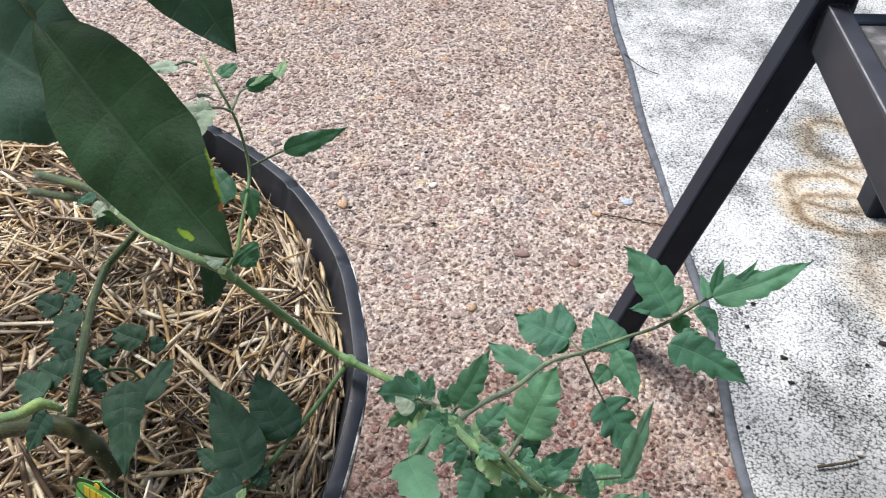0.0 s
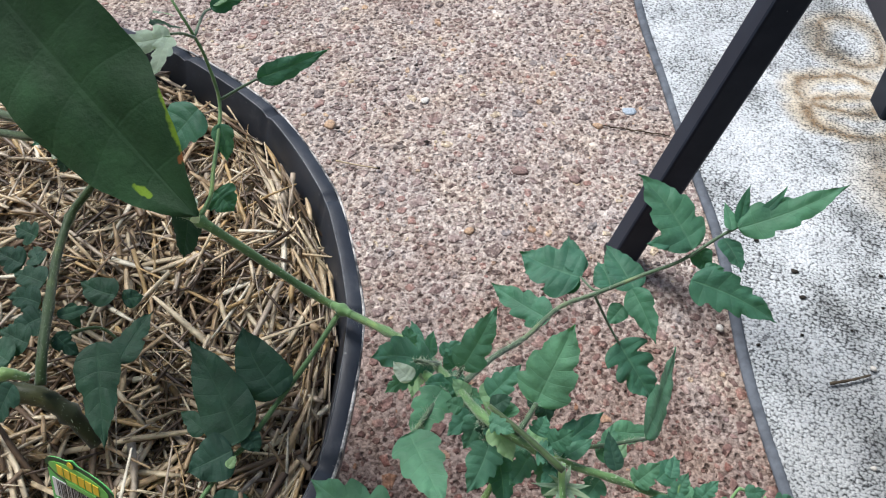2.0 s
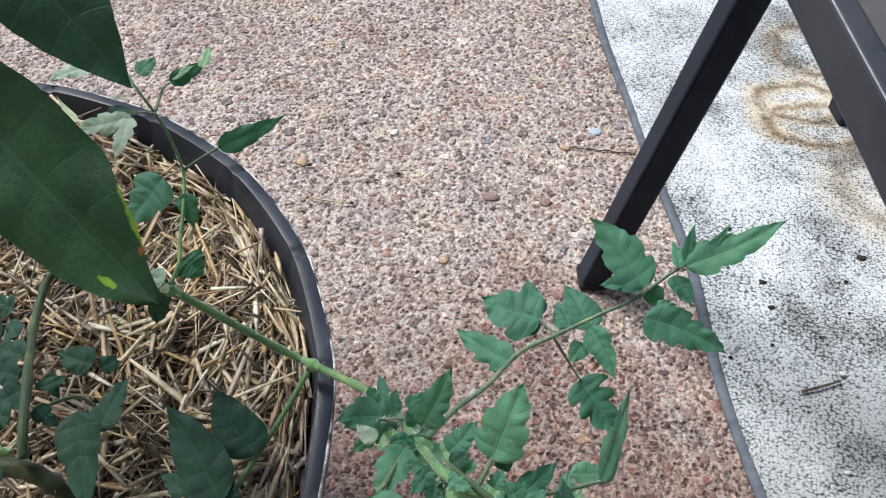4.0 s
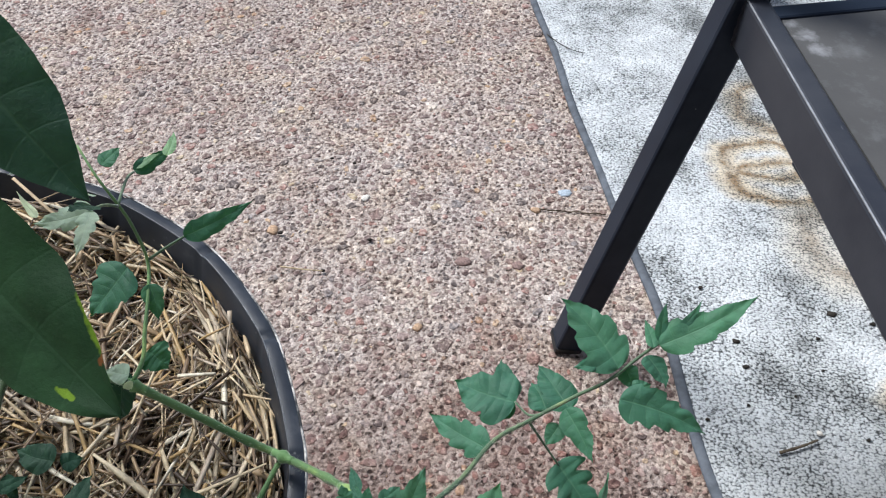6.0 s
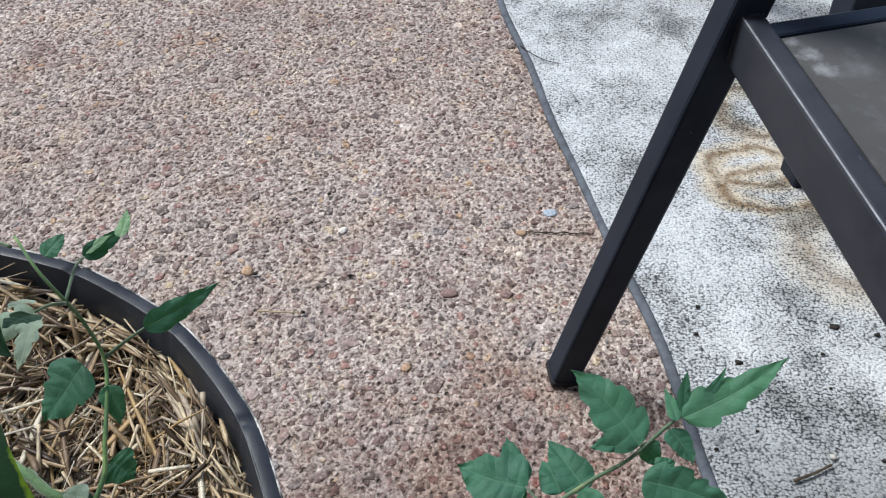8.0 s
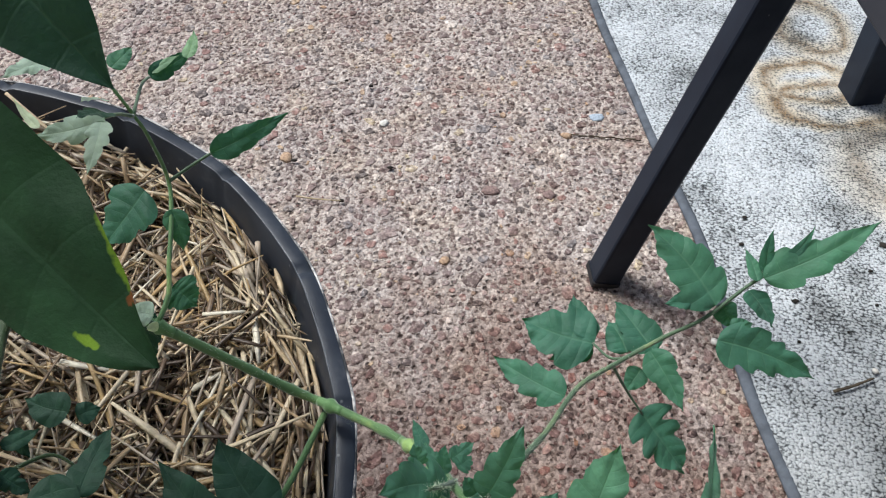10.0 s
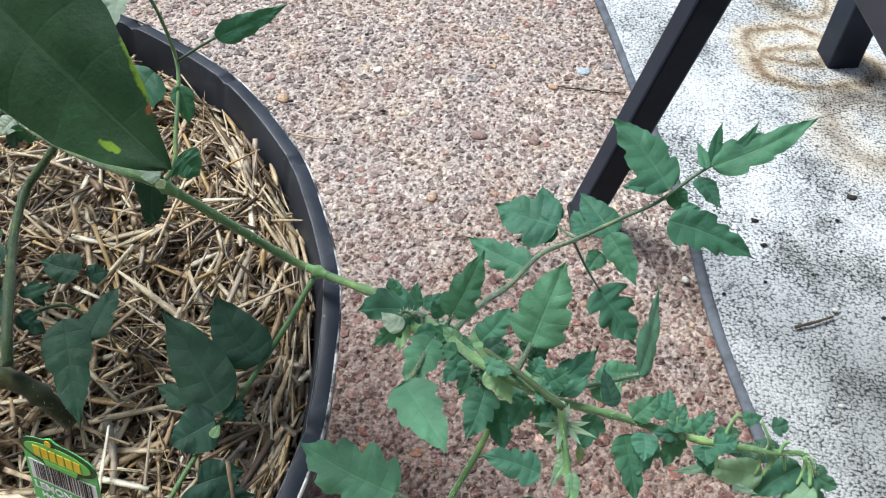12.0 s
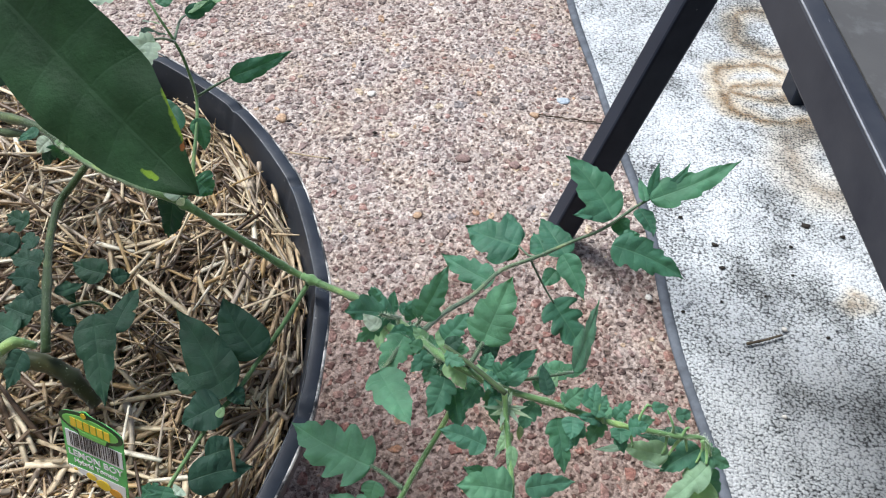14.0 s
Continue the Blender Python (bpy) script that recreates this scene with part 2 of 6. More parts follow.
def mat_panel():
    """Grey sheet seat with whitish rubbed marks."""
    m, nt, b = mat("dusty_grey_sheet", 0.55, spec=0.4)
    co = coords(nt)
    c = ramp(nt, noise_fac(nt, co, 9, 6, 0.6), [(0.3, (0.056, 0.055, 0.055)), (0.7, (0.086, 0.084, 0.083))])
    sc = ramp(nt, noise_fac(nt, co, 30, 6, 0.7), [(0.54, (0, 0, 0)), (0.74, (0.6, 0.6, 0.6))])
    c = mixc(nt, sc, c, (0.17, 0.175, 0.18))
    # chalky rub near the corner by the arm post
    near = None
    for at, r in (((0.3225, 0.2930, 0.4025), 0.010), ((0.3265, 0.2800, 0.4025), 0.014), ((0.3315, 0.2630, 0.4025), 0.013)):
        d = node(nt, "ShaderNodeVectorMath", Vector=co)
        d.operation = "DISTANCE"
        d.inputs[1].default_value = at
        one = mathn(nt, "SUBTRACT", 1.0, mathn(nt, "DIVIDE", d.outputs["Value"], r), True)
        near = one if near is None else mathn(nt, "MAXIMUM", near, one)
    rub = ramp(nt, mathn(nt, "ADD", near, mathn(nt, "MULTIPLY", mathn(nt, "SUBTRACT", noise_fac(nt, co, 110, 5, 0.7), 0.5), 1.5)), [(0.30, (0, 0, 0)), (0.85, (0.55, 0.55, 0.55))])
    c = mixc(nt, rub, c, (0.36, 0.37, 0.39))
    base(nt, b, c)
    bump(nt, b, noise_fac(nt, co, 300, 3), 0.15, 0.0004)
    return m


def mat_pot():
    m, nt, b = mat("black_nursery_plastic", 0.5, spec=0.34)
    co = coords(nt)
    d = noise_fac(nt, co, 28, 6, 0.65)
    c = ramp(nt, d, [(0.35, (0.020, 0.025, 0.036)), (0.60, (0.034, 0.041, 0.056)), (0.80, (0.10, 0.106, 0.118))])
    # dust specks and short scratches
    sp = node(nt, "ShaderNodeTexVoronoi", Vector=co, Scale=140.0)
    dot = mathn(nt, "MULTIPLY", ramp(nt, sp.outputs["Distance"], [(0.06, (1, 1, 1)), (0.13, (0, 0, 0))]), ramp(nt, sp.outputs["Color"], [(0.60, (0, 0, 0)), (0.70, (1, 1, 1))]))
    st = nt.nodes.new("ShaderNodeMapping")
    st.inputs["Scale"].default_value = (18.0, 90.0, 18.0)
    st.inputs["Rotation"].default_value = (0, 0, 0.9)
    nt.links.new(co, st.inputs["Vector"])
    scr = ramp(nt, noise_fac(nt, st.outputs["Vector"], 5.0, 3, 0.7), [(0.70, (0, 0, 0)), (0.78, (0.5, 0.5, 0.5))])
    c = mixc(nt, mathn(nt, "MAXIMUM", mathn(nt, "MULTIPLY", dot, 0.55), scr), c, (0.24, 0.245, 0.25))
    base(nt, b, c)
    nt.links.new(mathn(nt, "ADD", mathn(nt, "MULTIPLY", d, 0.5), 0.16), b.inputs["Roughness"])
    bump(nt, b, noise_fac(nt, co, 90, 4), 0.25, 0.0008)
    return m


def mat_straw():
    m, nt, b = mat("dry_straw", 0.46, spec=0.5)
    co = coords(nt)
    r = nt.nodes.new("ShaderNodeNewGeometry").outputs["Random Per Island"]
    c = ramp(nt, r, [(0.0, (0.462, 0.330, 0.193)), (0.13, (0.638, 0.495, 0.314)), (0.24, (0.150, 0.100, 0.064)), (0.35, (0.726, 0.594, 0.396)), (0.44, (0.240, 0.165, 0.102)),
                     (0.54, (0.78, 0.655, 0.46)), (0.65, (0.550, 0.380, 0.182)), (0.72, (0.085, 0.057, 0.038)), (0.82, (0.506, 0.418, 0.319)), (0.95, (0.86, 0.79, 0.63))], "CONSTANT")
    n1 = noise_fac(nt, co, 170, 4, 0.65)
    c = mixc(nt, 1.0, c, ramp(nt, n1, [(0.28, (0.55, 0.52, 0.5)), (0.55, (1, 1, 1)), (0.8, (1.15, 1.12, 1.05))]), "MULTIPLY")
    base(nt, b, c)
    bump(nt, b, noise_fac(nt, co, 900, 2), 0.35, 0.0005)
    return m


# elliptical rust marks: centre, half axes, relative width, strength
RINGS = [(0.517, 0.648, 0.054, 0.036, 0.20, 1.0), (0.540, 0.607, 0.074, 0.038, 0.18, 1.0), (0.548, 0.765, 0.042, 0.054, 0.20, 0.9), (0.580, 0.500, 0.048, 0.056, 0.36, 0.6), (0.556, 0.276, 0.008, 0.006, 0.9, 0.7)]
CEMENT, PEBBLE, PEBBLE_ONE = mat_cement(), mat_pebble(), mat_pebble(False)
# lighter copy of POWDER for the rail: reflected light put into the colour
RAIL = mat_powder("rail_lit_powder_coat", 1.55, (1.35, 1.08, 0.86))
RUG, POWDER, PANEL, POT, STRAW = mat_rug(), mat_powder(), mat_panel(), mat_pot(), mat_straw()
BINDING = mat_plain("grey_woven_binding", (0.105, 0.118, 0.140), 0.85, 60, 0.35, 0.6, 0.0008, 0.2)
SOIL = mat_plain("dark_soil", (0.035, 0.024, 0.016), 0.95, 90, 0.5, 0.8, 0.003, 0.2)
WALL = mat_plain("beige_render", (0.24, 0.21, 0.19), 0.9, 5, 0.15, 0.4, 0.002, 0.2)
def mat_scuff():
    m, nt, b = mat("scuffed_plastic_edge", 0.7, spec=0.3)
    co = coords(nt)
    base(nt, b, ramp(nt, noise_fac(nt, co, 60, 5, 0.7), [(0.40, (0.035, 0.037, 0.042)), (0.48, (0.26, 0.255, 0.25)), (0.57, (0.74, 0.72, 0.69))]))
    return m


SCUFF = mat_scuff()
RIM_SHINE = mat_plain("plastic_rim_shine", (0.10, 0.108, 0.125), 0.4, 60, 0.6, 0.2, 0.0005, 0.5)
EDGE_SHINE = mat_plain("metal_edge_shine", (0.30, 0.315, 0.345), 0.35, 90, 0.3, 0.1, 0.0003, 0.6, 0.3)
RUBBER = mat_plain("black_rubber", (0.015, 0.015, 0.017), 0.6, 60, 0.3)


# ---- mesh helpers ----
def finish(name, bm, material, parent=None, label="", smooth=False):
    me = bpy.data.meshes.new(name)
    bm.normal_update()
    bm.to_mesh(me)
    bm.free()
    if smooth:
        me.shade_smooth()
    me.materials.append(material)
    ob = new(name, me)
    if parent is not None:
        ob.parent = parent
    if label:
        tagged(ob, label)
    return ob


part = finish


def raw_mesh(name, verts, faces, material, smooth=True):
    me = bpy.data.meshes.new(name)
    me.from_pydata(verts, [], faces)
    me.update()
    if smooth:
        me.shade_smooth()
    me.materials.append(material)
    return me


def group_thing(name, label, category, at=(0, 0, 0), group="", kind=""):
    e = new(name)
    e.location = at
    e.empty_display_size = 0.05
    return tagged(e, label, category, group, kind)


def lathe(bm, profile, steps, radius_at=None):
    rings = []
    for k in range(steps):
        a = 2 * math.pi * k / steps
        f = radius_at(a) if radius_at else 1.0
        rings.append([bm.verts.new((r * f * math.cos(a), r * f * math.sin(a), z)) for r, z in profile])
    for k in range(steps):
        p, q = rings[k], rings[(k + 1) % steps]
        for i in range(len(profile) - 1):
            bm.faces.new((p[i], q[i], q[i + 1], p[i + 1]))


def tube_bm(bm, pts, radii, sides=8, caps=True):
    pts = [Vector(p) for p in pts]
    rings, up = [], None
    for i, p in enumerate(pts):
        d = (pts[min(i + 1, len(pts) - 1)] - pts[max(i - 1, 0)]).normalized()
        if up is None:
            up = d.orthogonal().normalized()
        up = (up - d * up.dot(d)).normalized()
        s = d.cross(up)
        r = radii[i] if isinstance(radii, (list, tuple)) else radii
        rings.append([bm.verts.new(p + (up * math.cos(2 * math.pi * k / sides) + s * math.sin(2 * math.pi * k / sides)) * r) for k in range(sides)])
    for a, b in zip(rings, rings[1:]):
        for k in range(sides):
            bm.faces.new((a[k], a[(k + 1) % sides], b[(k + 1) % sides], b[k]))
    if caps:
        bm.faces.new(rings[0][::-1])
        bm.faces.new(rings[-1])


def smooth_path(pts, n):
    """Points along a Catmull-Rom curve."""
    p = [Vector(q) for q in pts]
    p = [p[0] * 2 - p[1]] + p + [p[-1] * 2 - p[-2]]
    out = []
    for i in range(1, len(p) - 2):
        for k in range(n):
            t = k / n
            a, b, c, d = p[i - 1], p[i], p[i + 1], p[i + 2]
            out.append(0.5 * ((2 * b) + (c - a) * t + (2 * a - 5 * b + 4 * c - d) * t * t + (3 * b - 3 * c + d - a) * t ** 3))
    out.append(p[-2])
    return out


def bar_bm(bm, a, b, wx, wy, bev=0.0025, side=None):
    """Square-section bar from a to b with bevelled long edges; side: the direction of its wx."""
    a, b = Vector(a), Vector(b)
    d = (b - a).normalized()
    s = Vector(side) if side else Vector((1, 0, 0))
    s = (s - d * s.dot(d)).normalized()
    t = d.cross(s)
    prof = []
    for sx, sy in ((1, 1), (-1, 1), (-1, -1), (1, -1)):
        for n in range(3):
            ang = {(1, 1): 0, (-1, 1): 90, (-1, -1): 180, (1, -1): 270}[(sx, sy)] + n * 45
            prof.append((sx * (wx / 2 - bev) + bev * math.cos(radians(ang)), sy * (wy / 2 - bev) + bev * math.sin(radians(ang))))
    ra = [bm.verts.new(a + s * x + t * y) for x, y in prof]
    rb = [bm.verts.new(b + s * x + t * y) for x, y in prof]
    n = len(prof)
    for k in range(n):
        bm.faces.new((ra[k], ra[(k + 1) % n], rb[(k + 1) % n], rb[k]))
    bm.faces.new(ra[::-1])
    bm.faces.new(rb)


# ---- ground and unseen enclosing wall added to block light ----
def build_ground():
    bm = bmesh.new()
    cuts = [-60, -8, -2.5, -1.2, 0, 1.5, 3, 8, 60]
    grid = [[bm.verts.new((x, y, -0.0012)) for x in cuts] for y in cuts]
    for j in range(len(cuts) - 1):
        for i in range(len(cuts) - 1):
            bm.faces.new((grid[j][i], grid[j][i + 1], grid[j + 1][i + 1], grid[j + 1][i]))
    return tagged(finish("ground", bm, CEMENT), "pinkish exposed aggregate concrete patio slab", "patio", kind="structure")


def build_wall():
    bm = bmesh.new()
    bmesh.ops.create_cube(bm, size=1.0, matrix=Matrix.Translation((0, -1.35, 1.45)) @ Matrix.Diagonal((9, 0.2, 2.9, 1)))
    return tagged(finish("wall_unseen", bm, WALL), "plain beige wall added unseen behind the patio to block light", "wall", kind="structure")


GROUND = build_ground()
build_wall()

POT_C, POT_R, POT_H = (-0.238, -0.033), 0.274, 0.301
RUG_A, RUG_B = (0.3555, 0.124), (0.2245, 1.056)     # outer edge of the rug's binding


def rug_x(y):
    t = (y - RUG_A[1]) / (RUG_B[1] - RUG_A[1])
    return RUG_A[0] + (RUG_B[0] - RUG_A[0]) * t + 0.010 * math.exp(-((y - 0.42) / 0.13) ** 2) + 0.002 * math.sin(y * 23)


# ---- rug ----
def build_rug():
    rug = group_thing("outdoor_rug", "light grey looped outdoor rug with brown rust stains and dark binding", "rug", (0.9, 0.6, 0))
    inv = Matrix.Translation((-0.9, -0.6, 0))
    bm = bmesh.new()
    ys = [-0.7 + 0.02 * k for k in range(150)]
    rows = []
    for y in ys:
        x0 = rug_x(y) + 0.009
        row = []
        for k in range(70):
            u = k / 69
            x = x0 + (1.75 - x0) * u ** 1.6
            z = 0.0075 + 0.0018 * noise.noise((x * 5, y * 5, 3)) + 0.0008 * noise.noise((x * 24, y * 24, 1))
            row.append(bm.verts.new((x, y, max(z, 0.005))))
        rows.append(row)
    for a, b in zip(rows, rows[1:]):
        for k in range(69):
            bm.faces.new((a[k], a[k + 1], b[k + 1], b[k]))
    low = [bm.verts.new((v.co.x, v.co.y, 0.0005)) for v in rows[0]]
    for k in range(69):
        bm.faces.new((low[k], low[k + 1], rows[0][k + 1], rows[0][k]))
    ob = part("rug_field", bm, RUG, None, smooth=True)
    ob.parent, ob.matrix_parent_inverse = rug, inv
    bm = bmesh.new()
    pts = [(rug_x(y) + 0.0068, y, 0.0048) for y in [-0.7 + 0.0025 * k for k in range(1190)]]
    rings = []
    for x, y, z in pts:
        ring = []
        for k in range(10):
            a = 2 * math.pi * k / 10
            ring.append(bm.verts.new((x + (0.0060 + 0.0002 * math.sin(y * 900)) * math.cos(a), y, max(0.0004, z + (0.0044 + 0.0002 * math.sin(y * 900)) * math.sin(a)))))
        rings.append(ring)
    for a, b in zip(rings, rings[1:]):
        for k in range(10):
            bm.faces.new((a[k], a[(k + 1) % 10], b[(k + 1) % 10], b[k]))
    ob = part("binding", bm, BINDING, None, "dark grey fabric edge binding", smooth=True)
    ob.parent, ob.matrix_parent_inverse = rug, inv
    return rug


build_rug()


# ---- pot ----
def build_pot():
    pot = group_thing("plant_pot", "large round black plastic plant pot with a faceted rim", "plant pot", (*POT_C, 0))
    step = radians(18)

    def facet(a):
        u = (a - radians(11.2)) % step - step / 2
        f = math.cos(step / 2) / math.cos(u)
        return 1 + 0.40 * (f / math.cos(step / 2) * math.cos(step / 2) - 1)

    H, R = POT_H, POT_R
    bm = bmesh.new()
    prof = [(0.0, 0.004), (0.185, 0.004), (0.192, 0.0), (0.202, 0.0), (0.2620, H - 0.020), (R - 0.0065, H - 0.0185)]
    lathe(bm, prof, 80, facet)
    body = part("body", bm, POT, pot, smooth=True)
    bm = bmesh.new()
    prof = [(0.2620, H - 0.0185), (R - 0.004, H - 0.0185), (R - 0.0012, H - 0.0170), (R - 0.0008, H - 0.0160), (R, H - 0.0022), (R - 0.0004, H - 0.0016), (R - 0.0014, H - 0.0012),
            (R - 0.0080, H), (R - 0.0087, H - 0.0002), (R - 0.0093, H - 0.0010), (R - 0.0098, H - 0.0040), (R - 0.0100, H - 0.0044), (R - 0.0150, H - 0.030), (R - 0.0260, H - 0.08)]
    lathe(bm, prof, 480, facet)
    # shallow radial creases at the corners of the facets
    for v in bm.verts:
        a = math.atan2(v.co.y, v.co.x)
        u = (a - radians(11.2) + step / 2) % step - step / 2
        if v.co.z > H - 0.02:
            v.co.z -= 0.0030 * math.exp(-(u / radians(0.65)) ** 2)
        v.co.z += 0.0009 * noise.noise((v.co.x * 18, v.co.y * 18, 0))
        v.co *= 1 + 0.0016 * noise.noise((v.co.x * 11, v.co.y * 11, 5))
    part("rim", bm, POT, pot, "dusty dark rolled plastic rim", smooth=True)
    # scuffed pale line where the lip turns down
    bm = bmesh.new()
    ring = []
    for k in range(240):
        a = 2 * math.pi * k / 240
        rr = (R + 0.0002) * facet(a) * (1 + 0.0016 * noise.noise((R * math.cos(a) * 11, R * math.sin(a) * 11, 5)))
        w = 0.0002 + 0.0004 * noise.noise((math.cos(a) * 9, math.sin(a) * 9, 3))
        z = H - 0.0022
        ring.append([bm.verts.new((q * math.cos(a), q * math.sin(a), zz)) for q, zz in ((rr - 0.0012, z + 0.0010), (rr - 0.0002, z + 0.0012), (rr + w, z + 0.0002), (rr + w, z - 0.0005), (rr - 0.0006, z - 0.0009))])
    for k in range(240):
        p, q = ring[k], ring[(k + 1) % 240]
        for i in range(5):
            bm.faces.new((p[i], q[i], q[(i + 1) % 5], p[(i + 1) % 5]))
    part("lip_edge", bm, SCUFF, pot, "pale scuffed outer lip edge", smooth=True)
    # highlight on the inner edge of the flat rim, put in as a paler ring
    bm = bmesh.new()
    ring = []
    for k in range(480):
        a = 2 * math.pi * k / 480
        rr = (R - 0.0086) * facet(a) * (1 + 0.0016 * noise.noise((R * math.cos(a) * 11, R * math.sin(a) * 11, 5)))
        u = (a - radians(11.2) + step / 2) % step - step / 2
        z = H - 0.0001 - 0.0030 * math.exp(-(u / radians(0.65)) ** 2) + 0.0009 * noise.noise((rr * math.cos(a) * 18, rr * math.sin(a) * 18, 0))
        w = 0.00045 + 0.0003 * noise.noise((math.cos(a) * 14, math.sin(a) * 14, 8))
        ring.append([bm.verts.new(((rr + w * math.cos(b)) * math.cos(a), (rr + w * math.cos(b)) * math.sin(a), z + w * math.sin(b))) for b in (0, 1.57, 3.14, 4.71)])
    for k in range(480):
        p, q = ring[k], ring[(k + 1) % 480]
        for i in range(4):
            bm.faces.new((p[i], q[i], q[(i + 1) % 4], p[(i + 1) % 4]))
    part("inner_edge_shine", bm, RIM_SHINE, pot, "grey ring put in as the inner rim highlight", smooth=True)
    return pot


build_pot()


# ---- straw mulch on soil ----
def build_soil():
    bm = bmesh.new()
    rings = []
    for j in range(12):
        r = 0.247 * j / 11
        rings.append([bm.verts.new((POT_C[0] + r * math.cos(a), POT_C[1] + r * math.sin(a), 0.252 + 0.006 * noise.noise((r * 20 * math.cos(a), r * 20 * math.sin(a), 2)))) for a in [2 * math.pi * k / 48 for k in range(48)]])
    for a, b in zip(rings, rings[1:]):
        for k in range(48):
            bm.faces.new((a[k], a[(k + 1) % 48], b[(k + 1) % 48], b[k])) if a is not rings[0] else None
    bm.faces.new(rings[1])
    return tagged(finish("soil", bm, SOIL, smooth=True), "dark potting soil under straw in the pot", "soil", kind="stuff")


def straw_top(x, y):
    r = math.hypot(x - POT_C[0], y - POT_C[1])
    return 0.274 + 0.006 * noise.noise((x * 9, y * 9, 7)) + 0.007 * noise.noise((x * 26, y * 26, 4)) + 0.0075 * max(0, r - 0.205) / 0.045


def build_straw(count=21000):
    rnd = random.Random(11)
    verts, faces = [], []
    n = 0
    while n < count:
        r = 0.2575 * math.sqrt(rnd.random())
        a0 = rnd.random() * 2 * math.pi
        x, y = POT_C[0] + r * math.cos(a0), POT_C[1] + r * math.sin(a0)
        L = min(0.011 + rnd.expovariate(1 / 0.032), 0.11)
        w = rnd.choice((0.0003, 0.0005, 0.0007, 0.0008, 0.0010, 0.0013)) * rnd.uniform(0.8, 1.15)
        flat = rnd.uniform(0.55, 1.0)
        swirl = noise.noise((x * 12, y * 12, 9)) * 5.0
        yaw = swirl + rnd.gauss(0, 0.75) + (1.3 if n % 3 == 0 else 0.0)
        if n % 7 == 0:
            w *= 0.4
        elif n % 5 in (1, 3):
            w, flat = rnd.uniform(0.0010, 0.0020), rnd.uniform(0.18, 0.42)
        if n % 9 == 0:
            # straws lying along the pot wall
            r = rnd.uniform(0.240, 0.258)
            x, y = POT_C[0] + r * math.cos(a0), POT_C[1] + r * math.sin(a0)
            yaw = a0 + math.pi / 2 + rnd.gauss(0, 0.18)
            L = min(L, 0.05)
        layer = rnd.random()
        tilt = rnd.gauss(0, 0.17) if layer < 0.92 else rnd.gauss(0, 0.34)
        d = Vector((math.cos(yaw) * math.cos(tilt), math.sin(yaw) * math.cos(tilt), math.sin(tilt)))
        z = straw_top(x, y) - 0.026 * (1 - layer) ** 1.0 + 0.004 * rnd.random()
        c = Vector((x, y, z))
        ends = [c - d * L / 2, c + d * L / 2]
        lim = 0.2605
        if any(math.hypot(e.x - POT_C[0], e.y - POT_C[1]) > lim for e in ends):
            continue
        n += 1
        side = d.cross(Vector((0, 0, 1))).normalized()
        top = side.cross(d)
        bend = rnd.gauss(0, 0.018) * L
        kink = rnd.gauss(0, 0.010) * L
        i0 = len(verts)
        for u in (-1, -0.3, 0.35, 1):
            p = c + d * (L / 2 * u) + side * bend * (1 - u * u) + top * kink * (1 - u * u)
            ww = w * (1 - 0.12 * u) * (0.45 if abs(u) == 1 and n % 3 else 1.0)
            for k in range(5):
                an = 2 * math.pi * k / 5 + 0.4
                q = p + side * ww * math.cos(an) + top * ww * flat * math.sin(an)
                verts.append(tuple(q))
        for s in range(3):
            for k in range(5):
                a, b = i0 + s * 5 + k, i0 + s * 5 + (k + 1) % 5
                faces.append((a, b, b + 5, a + 5))
        faces.append(tuple(i0 + k for k in (4, 3, 2, 1, 0)))
        faces.append(tuple(i0 + 15 + k for k in range(5)))
    me = raw_mesh("straw_mulch", verts, faces, STRAW, smooth=True)
    return tagged(new("straw_mulch", me), "tangled dry golden and grey straw mulch in the pot", "straw", kind="stuff")


build_soil()
build_straw()


